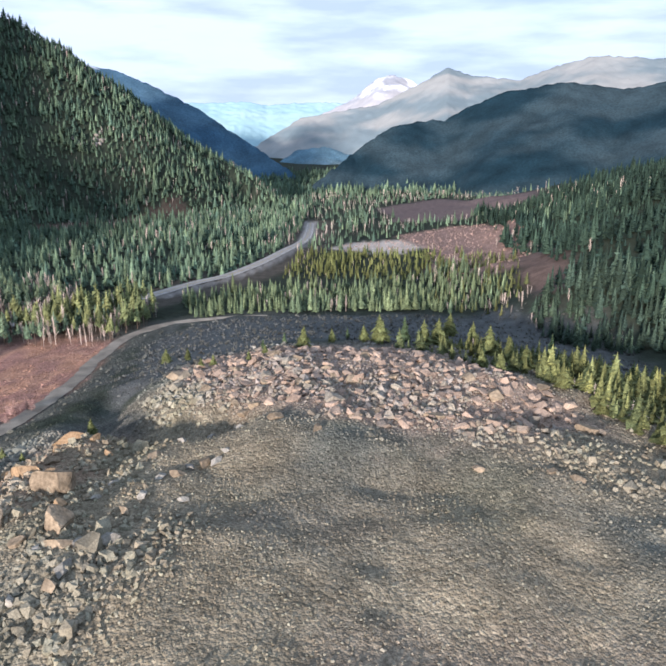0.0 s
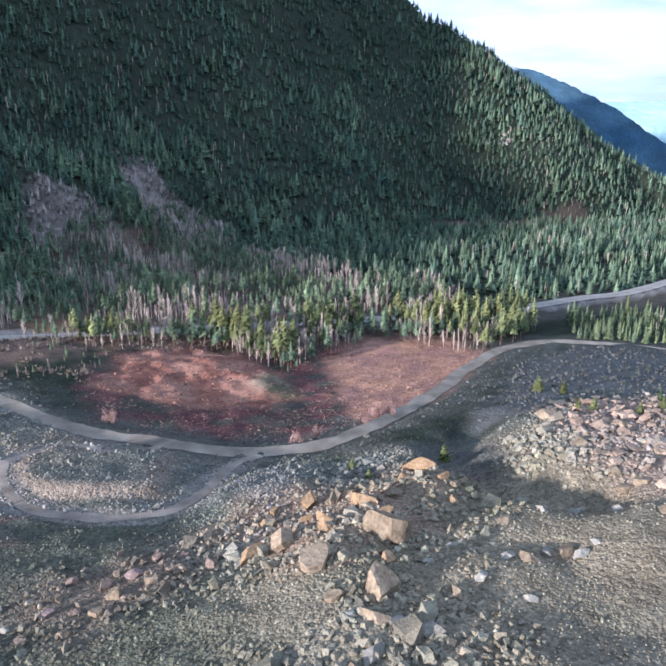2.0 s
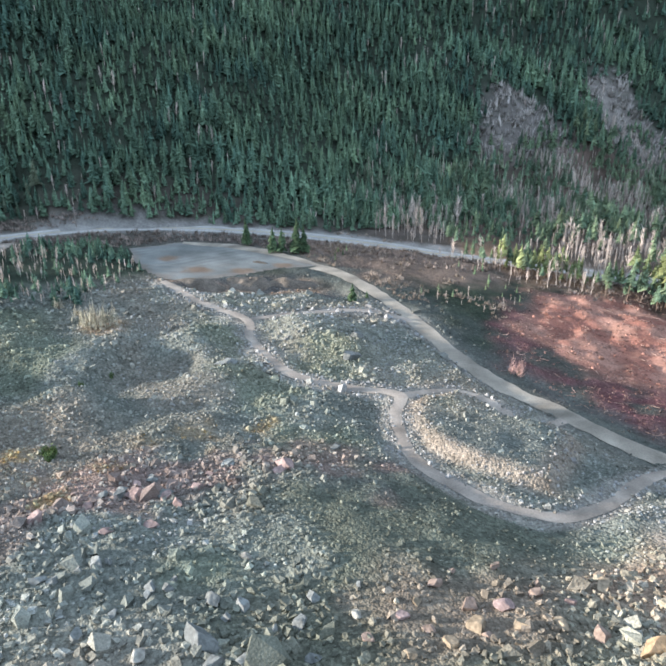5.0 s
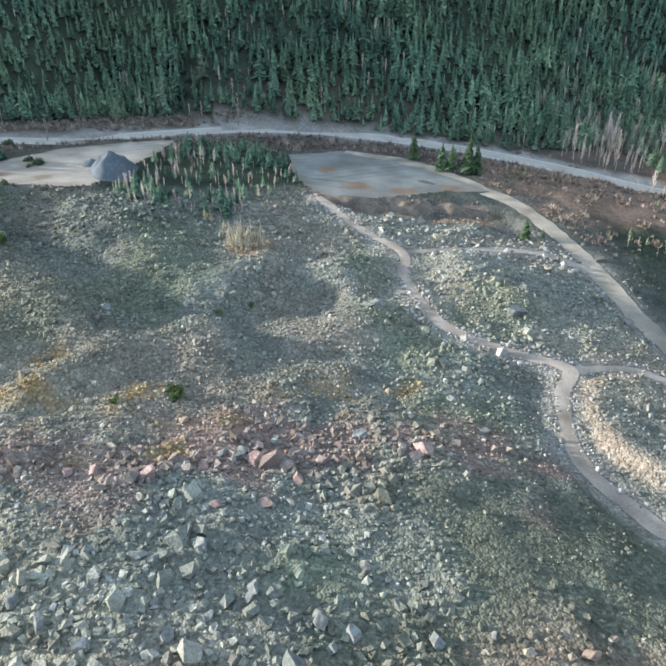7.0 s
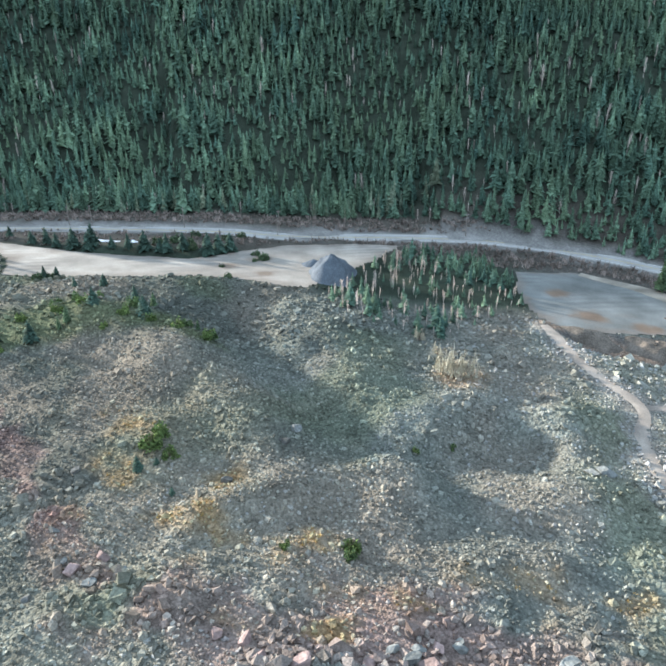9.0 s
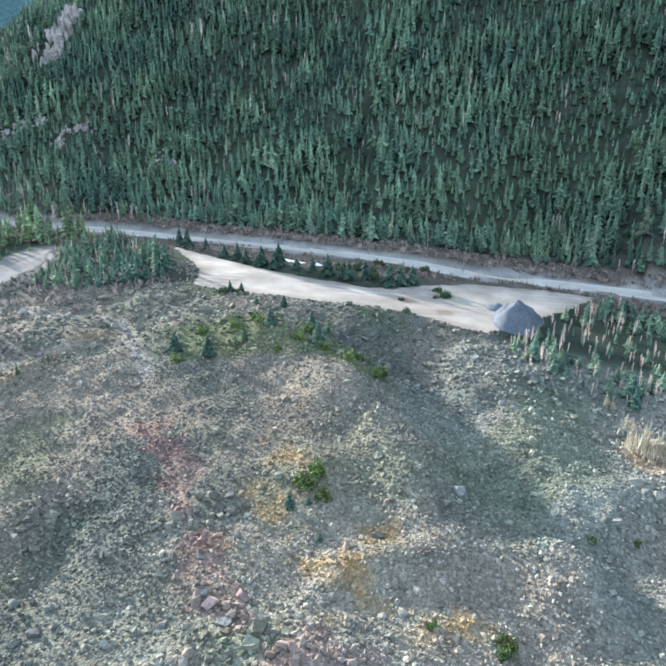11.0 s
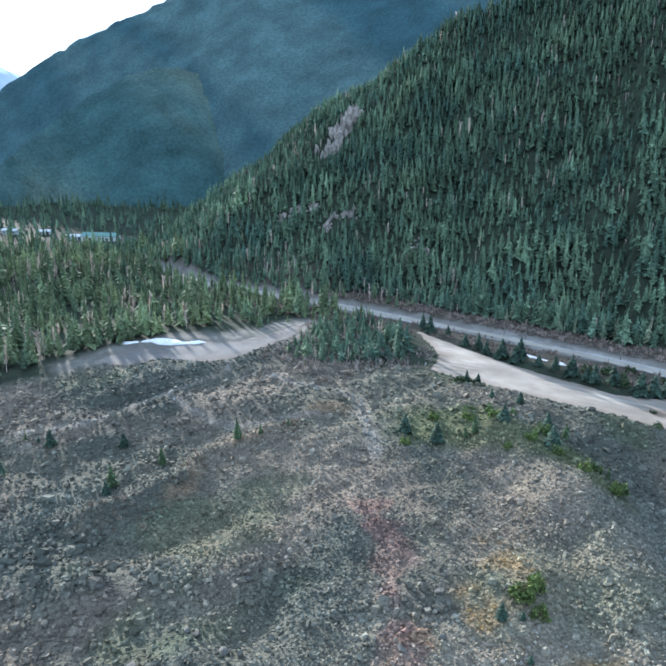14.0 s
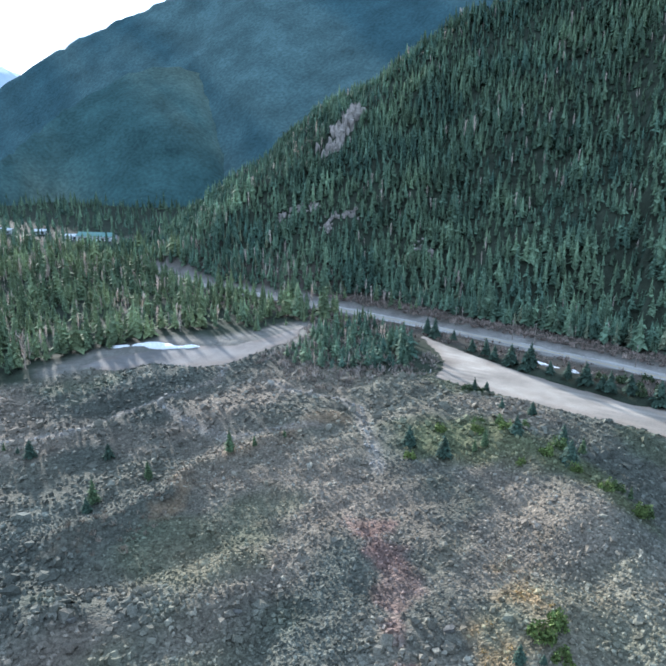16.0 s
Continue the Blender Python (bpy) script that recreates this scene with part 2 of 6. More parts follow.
# crest lines of the wooded mountains: x, y, z
CREST_WEST = [bearing(START, 23.66, 5.9, 1800), (-940, 1500, 345), (-1040, 1150, 350), (-1090, 800, 350), (-1060, 450, 345), (-1040, 200, 345), (-1000, -60, 345), (-920, -280, 300), bearing(END, 125.2, 8.0, 860)]
CREST_HIGH = [bearing(START, 25.0, 6.6, 1840), bearing(START, 28.5, 10.0, 1790), (-1060, 1280, 590), (-1180, 850, 700), (-1250, 450, 760), (-1290, 200, 740), (-1290, -60, 640), (-1180, -240, 450)]
CREST_SPUR = [bearing(END, 125.2, 7.4, 860), bearing(END, 128.6, 5.2, 830), bearing(END, 131.8, 2.2, 790), bearing(END, 133.0, -0.2, 760), bearing(END, 134.2, -3.2, 730), bearing(END, 136.2, -5.8, 690), bearing(END, 138.0, -8.2, 650), bearing(END, 140.0, -10.5, 620)]
CREST_NOSE = [bearing(START, 23.66, 5.9, 1800), bearing(START, 20.6, 3.9, 1790), bearing(START, 19.5, 2.8, 1780), bearing(START, 16.2, 0.9, 1740), bearing(START, 11.2, -2.7, 1660), bearing(START, 8.0, -4.4, 1600), bearing(START, 4.7, -7.0, 1480)]
CREST_EAST = [(470, 150, 95), (500, 500, 88), (540, 900, 75), (515, 1140, 48), (470, 1500, -10)]
HIGHWAY = [(-50, 1250, -60), (-48, 1020, -46), (-70, 886, -38), (-90, 796, -37), (-117, 722, -37), (-144, 677, -36), (-182, 594, -32), (-240, 500, -25), (-330, 385, -16), (-401, 291, -9), (-427, 256, -6), (-458, 215, -4), (-477, 180, -2), (-493, 133, 1), (-497, 77, 5), (-480, -15, 11), (-476, -56, 13), (-472, -118, 14), (-470, -191, 13), (-462, -300, 10), (-452, -420, 6), (-464, -520, 4)]
ACCESS = [(-457, 133, 1), (-442, 161, 0), (-413, 181, 0), (-389, 193, 0), (-364, 202, 0), (-331, 206, 0), (-298, 206, -1), (-268, 205, -2), (-239, 207, -2), (-213, 215, -3), (-188, 220, -2), (-168, 227, 0), (-154, 237, 1), (-146, 254, 0), (-143, 276, -2), (-142, 305, -5), (-143, 350, -10), (-147, 405, -17), (-141, 464, -21), (-109, 502, -22), (-54, 517, -22)]
TRACK = [(-380, 107, 7), (-343, 118, 7), (-318, 131, 7), (-299, 127, 7), (-270, 129, 7), (-257, 134, 7), (-244, 147, 6), (-233, 161, 6), (-219, 152, 7), (-195, 144, 10), (-177, 147, 11), (-163, 154, 11), (-154, 165, 11), (-155, 182, 9), (-164, 207, 3), (-165, 225, 0)]
SPUR = [(-319, 133, 6), (-321, 160, 4), (-317, 189, 2), (-301, 206, -1)]
BENCH = [(-233, 162, 6), (-234, 182, 2), (-224, 193, 0), (-206, 196, 0), (-207, 213, -2)]
PATHS = [[(-334, -229, 13), (-316, -212, 12), (-304, -215, 11), (-286, -214, 10), (-269, -213, 9), (-242, -214, 7), (-220, -226, 5)], [(-330, -191, 13), (-329, -173, 14), (-337, -153, 15), (-334, -138, 15), (-321, -123, 16), (-300, -97, 15)], [(-282, -208, 9), (-281, -173, 10), (-283, -158, 11), (-300, -146, 12), (-313, -137, 14)]]
PAD_LOT = [(-454, 101, 3), (-461, 134, 1), (-445, 162, 0), (-415, 182, 0), (-389, 193, 0), (-390, 173, 2), (-381, 139, 4), (-380, 116, 6), (-389, 106, 6), (-419, 100, 5)]
PAD_VIEW = [(-438, -188, 15), (-431, -163, 16), (-421, -105, 18), (-421, -59, 18), (-444, -34, 15), (-457, -16, 13), (-466, 16, 11), (-467, 42, 8), (-413, 22, 12), (-386, 7, 16), (-388, -8, 17), (-394, -29, 18), (-393, -44, 19), (-389, -67, 19), (-377, -131, 17), (-405, -146, 17)]
PAD_SOUTH = [(-282, -285, 9), (-301, -288, 10), (-334, -274, 12), (-356, -251, 14), (-379, -249, 14), (-406, -250, 14), (-383, -232, 14), (-351, -231, 14), (-335, -228, 13), (-321, -235, 12), (-310, -259, 11), (-292, -264, 10)]


def level(nodes, rounds=2):
    """Evens out the heights along a road and softens its corners."""
    p = np.array(nodes, float)
    for _ in range(rounds):
        p[1:-1, 2] = (p[:-2, 2] + 2 * p[1:-1, 2] + p[2:, 2]) / 4
    fine = [p[0]]
    for a, b, c, d in zip(np.vstack([p[:1], p[:-2]]), p[:-1], p[1:], np.vstack([p[2:], p[-1:]])):
        for s in (0.25, 0.5, 0.75, 1.0):
            fine.append(0.5 * (2 * b + (c - a) * s + (2 * a - 5 * b + 4 * c - d) * s * s + (3 * b - a - 3 * c + d) * s ** 3))
    return [tuple(q) for q in fine]


def bare_land(x, y):
    """The ground before roads are cut into it."""
    x, y = np.asarray(x, float).ravel(), np.asarray(y, float).ravel()
    u, v = (np.clip(x, -640, 160) + 640) / 100, (np.clip(y, -480, 640) + 480) / 112
    h = np.einsum("ni,ij,nj->n", spline(u, 9), LAND, spline(v, 11))
    # beyond the grid the valley floor falls gently to the north
    h = h - 0.035 * np.maximum(y - 640, 0) + 0.0 * x
    far = smooth(1900, 2600, np.hypot(x, y))
    h = h * (1 - far) - 90 * far
    rough = fbm(x, y, 160, 3) * 28 + fbm(x, y, 60, 4, 2) * 5
    for nodes, slope in ((CREST_WEST, 0.68), (CREST_HIGH, 1.3), (CREST_SPUR, 0.95), (CREST_NOSE, 0.72), (CREST_EAST, 0.30)):
        d, z = to_line(x, y, nodes)
        m = z - slope * d + rough * np.clip(d / 150, 0.04, 1.0)
        k = 14.0
        h = np.maximum(h, m) + np.exp(-np.abs(h - m) / k) * k * 0.35
    return h


def rounded(nodes):
    """A polyline with its corners cut."""
    p = [tuple(q) for q in nodes]
    out = [p[0]]
    for a, b in zip(p[:-1], p[1:]):
        for s in (0.25, 0.75):
            out.append(tuple(u + s * (v - u) for u, v in zip(a, b)))
    return out + [p[-1]]


ROADS = [(level(HIGHWAY), 6.5), (rounded(level(ACCESS)), 4.6), (rounded(level(TRACK)), 2.4), (rounded(level(SPUR)), 2.2), (rounded(level(BENCH)), 2.2)]


def pad_plane(nodes):
    """Best plane through a pad's corners."""
    p = np.array(nodes, float)
    c, *_ = np.linalg.lstsq(np.c_[p[:, :2], np.ones(len(p))], p[:, 2], rcond=None)
    return c


PADS = [(PAD_LOT, pad_plane(PAD_LOT)), (PAD_VIEW, pad_plane(PAD_VIEW)), (PAD_SOUTH, pad_plane(PAD_SOUTH))]


def slide_zone(x, y):
    """1 on the open rock slide, 0 in the woods and fields."""
    z = smooth(-8, 8, inside(x, y, SLIDE))
    return z


SLIDE = [(140, 90), (120, 215), (85, 290), (20, 330), (-45, 320), (-95, 270), (-125, 235), (-170, 215), (-235, 205), (-305, 212), (-372, 180), (-400, 120), (-385, 60), (-384, 14), (-400, -40), (-396, -70), (-386, -132), (-362, -170), (-372, -235), (-300, -270), (-235, -290), (-150, -270), (0, -120), (140, -60)]


BERM = [(-229, 162), (-217, 154), (-196, 150), (-181, 156), (-170, 163), (-163, 171), (-168, 178), (-187, 203), (-205, 199), (-229, 188)]
# rocky hillocks and banks: x, y, radius, height
HILLOCKS = [(-272, 322, 26, 5.0), (-236, 318, 18, 4.5), (-300, 300, 16, 2.5), (-292, 147, 14, 4.5), (-274, 163, 11, 5.0), (-309, 146, 9, 3.0), (-306, 105, 12, 4.0), (-266, 54, 15, 4.0), (-120, 182, 16, 3.0), (-85, 160, 16, 3.5), (-60, 262, 18, 3.0), (20, 255, 26, 4.0), (60, 235, 22, 4.0), (-20, 262, 24, 4.0), (-235, -150, 18, 3.5), (-215, -142, 16, 3.0), (-330, -85, 26, 3.5), (-262, -14, 14, 2.5)]


# washed-out hollows and rocky ridges on the open slide: line, half width, depth or height
FOLDS = [
    ([(-38, 204), (-60, 206), (-80, 220), (-92, 243), (-98, 275)], 12.0, -8.0),
    ([(-62, 120), (-84, 140), (-98, 158), (-92, 178), (-84, 200)], 13.0, 3.0),
    ([(-372, -22), (-345, -8), (-325, 2), (-310, 15), (-292, 30), (-277, 47), (-275, 66), (-285, 84)], 14.0, -8.5),
    ([(-338, -62), (-324, -43), (-305, -17), (-284, 8), (-272, 22)], 14.0, 6.0),
    ([(-236, 8), (-243, 17), (-252, 27), (-259, 40), (-262, 50), (-259, 60)], 6.5, 3.6),
    ([(-232, 55), (-240, 72), (-247, 92), (-246, 108)], 9.0, -2.6),
    ([(-207, -140), (-226, -139), (-241, -137), (-258, -149), (-271, -148), (-287, -143)], 4.5, 2.6),
    ([(-214, -152), (-230, -154), (-243, -153), (-257, -164), (-272, -163)], 8.0, -2.2),
    ([(-180, -120), (-196, -98), (-214, -88), (-232, -90)], 10.0, 2.6),
    ([(-382, 108), (-371, 122), (-366, 142), (-364, 160), (-360, 176), (-352, 192)], 11.0, -5.5),
    ([(-205, -60), (-222, -62), (-240, -72), (-252, -90)], 10.0, -2.4),
]


def height(x, y):
    shape = np.shape(x)
    x, y = np.asarray(x, float).ravel(), np.asarray(y, float).ravel()
    h = bare_land(x, y)
    near = (np.abs(x + 200) < 520) & (np.abs(y - 50) < 900)
    if near.any():
        a, b, hn = x[near], y[near], h[near]
        s = slide_zone(a, b)
        hn = hn + s * (fbm(a, b, 26, 11, 3) * 2.7 + fbm(a, b, 6.5, 41, 2) * 0.8 + np.abs(fbm(a, b, 60, 12, 2)) * 4.0 - 1.0) + (1 - s) * (fbm(a, b, 30, 13, 3) * 1.0 + fbm(a, b, 9, 14, 2) * 0.7 * (bare_land(a, b) < 25) + 2.6 * fbm(a, b, 8, 15, 3) * np.maximum(smooth(-6, 8, inside(a, b, FIELD_MID)), 0.35 * smooth(-6, 8, inside(a, b, FIELD_SHADED))))
        for hx, hy, hr, hz in HILLOCKS:
            hn = hn + hz * np.exp(-((a - hx) ** 2 + (b - hy) ** 2) / (0.7 * hr * hr))
        for line, wide, rise in FOLDS:
            d, _ = to_line(a, b, line)
            hn = hn + rise * np.exp(-((d + fbm(a, b, 14, 45, 3) * 0.35 * wide) / wide) ** 2)
        hn = hn + 4.5 * smooth(-1.0, 5.0, inside(a, b, BERM))
        for poly, c in PADS:
            w = smooth(-7, 0, inside(a, b, poly))
            hn = hn * (1 - w) + (c[0] * a + c[1] * b + c[2]) * w
        for nodes, half in ROADS:
            d, z = to_line(a, b, nodes)
            w = 1 - smooth(half + 0.5, half + 7, d)
            hn = hn * (1 - w) + z * w
        h[near] = hn
    return h.reshape(shape)


# ---- trees ----
def conifer_template(rng, boughs, slim=0.17, trunk=True, ragged=0.35, low=None):
    """A conifer one metre high: many small drooping boughs round a slender core. Returns vertices, triangles and which are stem."""
    v, f, stem = [], [], []
    if trunk:
        for a in range(3):
            v.append((0.013 * math.cos(a * 2.09), 0.013 * math.sin(a * 2.09), -0.02))
        v.append((0, 0, 0.9))
        for a in range(3):
            f.append((a, (a + 1) % 3, 3))
            stem.append(1)
    low = low or rng.uniform(0.03, 0.09)
    for k in range(boughs):
        s = 1 - math.sqrt(1 - (k + rng.uniform(0.1, 0.9)) / boughs)
        z = low + (0.985 - low) * s
        r = (slim * min(1.0, 0.85 + 2.0 * s) * (1 - s) ** 0.8 + 0.014) * (1 + ragged * rng.uniform(-1, 0.8))
        a = k * 2.4 + rng.uniform(-0.6, 0.6)
        c, q = math.cos(a), math.sin(a)
        w = r * rng.uniform(0.32, 0.55) + 0.012
        ri, up = r * rng.uniform(0.15, 0.35), r * rng.uniform(0.1, 0.45) + 0.015
        b = len(v)
        v += [(ri * c - w * q, ri * q + w * c, min(1.0, z + up)), (ri * c + w * q, ri * q - w * c, min(1.0, z + up * rng.uniform(0.6, 1.2))), (r * c, r * q, z - r * rng.uniform(-0.1, 0.3))]
        f.append((b, b + 1, b + 2))
        stem.append(0)
    b = len(v)
    v += [(0, 0, 1.0)] + [(0.5 * slim * math.cos(q * 1.257), 0.5 * slim * math.sin(q * 1.257), low + 0.05) for q in range(5)]
    f += [(b, b + 1 + q, b + 1 + (q + 1) % 5) for q in range(5)]
    stem += [0] * 5
    return np.array(v), np.array(f), np.array(stem)


def bare_template(rng, twigs):
    """A leafless broadleaved tree one metre high: a thin stem with fine upswept twigs."""
    v, f = [], []
    for a in range(3):
        v.append((0.009 * math.cos(a * 2.09), 0.009 * math.sin(a * 2.09), -0.02))
    v.append((0, 0, 0.95))
    f += [(0, 1, 3), (1, 2, 3), (2, 0, 3)]
    for k in range(twigs):
        z, a = 0.25 + 0.6 * (k + rng.uniform(0, 1)) / twigs, k * 2.4 + rng.uniform(-0.5, 0.5)
        ln = rng.uniform(0.06, 0.15) * (1.2 - 0.7 * z)
        c, s = math.cos(a), math.sin(a)
        w = rng.uniform(0.006, 0.0125)
        x, y = rng.uniform(-0.02, 0.02, 2)
        b = len(v)
        v += [(x - s * w, y + c * w, z), (x + s * w, y - c * w, z), (x + c * ln, y + s * ln, min(1.0, z + ln * rng.uniform(1.3, 2.6)))]
        f.append((b, b + 1, b + 2))
    return np.array(v), np.array(f), np.ones(len(f), int)


def brush_template(rng, blades):
    """A low leafless bush one metre high: a mop of short tapering twigs from one root."""
    v, f = [], []
    for _ in range(blades):
        a, lean = rng.uniform(0, 6.28), rng.uniform(0.1, 0.9)
        c, s = math.cos(a), math.sin(a)
        w = rng.uniform(0.03, 0.08)
        r, h = lean * rng.uniform(0.3, 0.6), rng.uniform(0.45, 1.0) * (1.15 - 0.6 * lean)
        x, y = rng.uniform(-0.25, 0.25, 2)
        b = len(v)
        v += [(x - s * w, y + c * w, -0.02), (x + s * w, y - c * w, -0.02), (x + c * r, y + s * r, h)]
        f.append((b, b + 1, b + 2))
    return np.array(v), np.array(f), np.ones(len(f), int)


def scatter_mesh(name, templates, x, y, z, height, color, mats, rng, lean=0.03, width=(0.85, 1.25)):
    """Many copies of the templates joined into one mesh; color: one RGB a tree."""
    V, F, C, I, base = [], [], [], [], 0
    kind = rng.integers(0, len(templates), len(x))
    for k, (tv, tf, stem) in enumerate(templates):
        at = np.where(kind == k)[0]
        if not len(at):
            continue
        a = rng.uniform(0, 2 * math.pi, len(at))
        h = height[at][:, None]
        w = h * rng.uniform(*width, len(at))[:, None]
        ca, sa = np.cos(a)[:, None], np.sin(a)[:, None]
        lx, ly = rng.normal(0, lean, (2, len(at)))
        px = x[at][:, None] + w * (ca * tv[:, 0] - sa * tv[:, 1]) + lx[:, None] * h * tv[:, 2]
        py = y[at][:, None] + w * (sa * tv[:, 0] + ca * tv[:, 1]) + ly[:, None] * h * tv[:, 2]
        pz = z[at][:, None] + h * tv[:, 2]
        V.append(np.stack([px, py, pz], -1).reshape(-1, 3))
        F.append((tf[None] + (base + np.arange(len(at)) * len(tv))[:, None, None]).reshape(-1, 3))
        C.append(np.repeat(color[at], len(tv), 0))
        I.append(np.tile(stem, len(at)))
        base += len(at) * len(tv)
    return mesh_np(name, np.concatenate(V), np.concatenate(F), mats, False, np.concatenate(C), np.concatenate(I))


def sprinkle(rng, box, step):
    """Jittered points over a box (x0, y0, x1, y1)."""
    gx, gy = np.meshgrid(np.arange(box[0], box[2], step), np.arange(box[1], box[3], step))
    return (gx + rng.uniform(-0.5, 0.5, gx.shape) * step).ravel(), (gy + rng.uniform(-0.5, 0.5, gy.shape) * step).ravel()


rng = np.random.default_rng(7)
CONIFERS = [conifer_template(rng, n, w, False, 0.45) for n, w in ((33, 0.165), (35, 0.19), (34, 0.215), (34, 0.18), (32, 0.15))]
CONIFERS_FAR = [conifer_template(rng, 20, w, False, 0.4) for w in (0.16, 0.19, 0.22)]
TALL = [conifer_template(rng, 40, w, True, 0.45, l) for w, l in ((0.15, 0.3), (0.14, 0.42), (0.17, 0.36), (0.14, 0.5))]
BARE = [bare_template(rng, 40) for _ in range(4)]


def forest(name, label, box, step, keep, tall, tones, bare=0.0, far=False, seed=1, group="", shapes=None, width=(0.9, 1.3)):
    """A wood of uncounted trees over a box, where keep(x, y) gives the chance of a tree."""
    g = np.random.default_rng(seed)
    x, y = sprinkle(g, box, step)
    ok = g.uniform(0, 1, len(x)) < keep(x, y)
    x, y = x[ok], y[ok]
    if not len(x):
        return None
    z = height(x, y) - 0.3
    patch = smooth(0.42, 0.6, vnoise(x / 45.0, y / 45.0, seed) * 0.75 + 0.25 * g.uniform(0, 1, len(x)))
    leafless = g.uniform(0, 1, len(x)) < bare * 2 * patch
    tall = tall if callable(tall) else (lambda a, b, t=tall: np.full(len(a), t))
    h = tall(x, y) * g.uniform(0.5, 1.1, len(x)) * g.uniform(0.75, 1.3, len(x))
    h = h * (0.82 + 0.42 * smooth(0.25, 0.75, vnoise(x / 34.0, y / 34.0, seed + 9)))
    mix = np.clip(vnoise(x / 30.0, y / 30.0, seed + 5) * 0.6 + g.uniform(0, 0.4, len(x)), 0, 1)[:, None]
    col = (np.array(tones[0]) * (1 - mix) + np.array(tones[1]) * mix) * g.uniform(0.65, 1.3, (len(x), 1)) * (0.8 + 0.4 * vnoise(x / 75.0, y / 75.0, seed + 7))[:, None]
    made = None
    if (~leafless).any():
        me = scatter_mesh(name, shapes or (CONIFERS_FAR if far else CONIFERS), x[~leafless], y[~leafless], z[~leafless], h[~leafless], col[~leafless], [M_NEEDLE, M_BARK], g, 0.03, width)
        made = tagged(new(name, me), label, "forest", group, "stuff")
    if leafless.any():
        n = int(leafless.sum())
        tone = np.array((0.52, 0.44, 0.37)) * g.uniform(0.7, 1.3, (n, 1))
        me = scatter_mesh("bare_" + name, BARE, x[leafless], y[leafless], z[leafless], h[leafless] * 0.9, tone, [M_TWIG, M_TWIG], g, 0.04, (0.9, 1.5))
        tagged(new("bare_" + name, me), "leafless grey-brown broadleaved trees among the conifers", "forest", group, "stuff")
    return made


# ---- rocks ----
def rock_template(rng, fine=False):
    """A broken stone about one metre across: a box of uneven corners, split faces and no sharp symmetry."""
    bm = bmesh.new()
    bmesh.ops.create_icosphere(bm, subdivisions=3 if fine else 1, radius=0.5)
    stretch = (1.0, rng.uniform(0.6, 0.95), rng.uniform(0.55, 0.95))
    planes = []
    turn = Euler([float(q) for q in rng.uniform(0, 6.28, 3)]).to_matrix()
    for axis in range(3):
        for side in (-1, 1):
            lean = Vector([float(q) for q in rng.normal(0, 0.16, 3)])
            planes.append(((turn.col[axis] * side + lean).normalized(), rng.uniform(0.25, 0.36)))
    for _ in range(5 if fine else 2):
        planes.append((Vector(rng.normal(0, 1, 3)).normalized(), rng.uniform(0.3, 0.42)))
    for v in bm.verts:
        v.co *= 1.0 + 0.10 * noise.noise(v.co * 3.1 + Vector((float(stretch[1]) * 40, 0, 0)))
        for d, lim in planes:
            over = v.co.dot(d) - lim
            if over > 0:
                v.co -= d * over
    for v in bm.verts:
        k = 1.0 + 0.05 * noise.noise(v.co * 7.0)
        v.co = Vector((v.co.x * k * stretch[0], v.co.y * k * stretch[1], v.co.z * k * stretch[2])) if fine else v.co
    if fine:
        bmesh.ops.dissolve_limit(bm, angle_limit=0.14, verts=bm.verts, edges=bm.edges)
        bmesh.ops.triangulate(bm, faces=bm.faces)
    bm.verts.ensure_lookup_table()
    v = np.array([tuple(q.co) for q in bm.verts])
    f = np.array([[q.index for q in p.verts] for p in bm.faces])
    bm.free()
    return v, f


def low_rock(rng):
    """A small block of nine uneven corners."""
    a = (np.arange(5) + rng.uniform(-0.3, 0.3, 5)) * 2 * math.pi / 5
    b = (np.arange(4) + rng.uniform(-0.35, 0.35, 4)) * 2 * math.pi / 4 + 0.3
    r, q = rng.uniform(0.4, 0.64, 5), rng.uniform(0.26, 0.56, 4)
    v = np.concatenate([np.c_[r * np.cos(a), r * np.sin(a), rng.uniform(-0.45, 0.05, 5)], np.c_[q * np.cos(b), q * np.sin(b), rng.uniform(0.12, 0.5, 4)]])
    f = [(0, 1, 5), (1, 6, 5), (1, 2, 6), (2, 7, 6), (2, 3, 7), (3, 4, 8), (3, 8, 7), (4, 0, 8), (0, 5, 8), (5, 6, 7), (5, 7, 8)]
    return v, np.array(f)


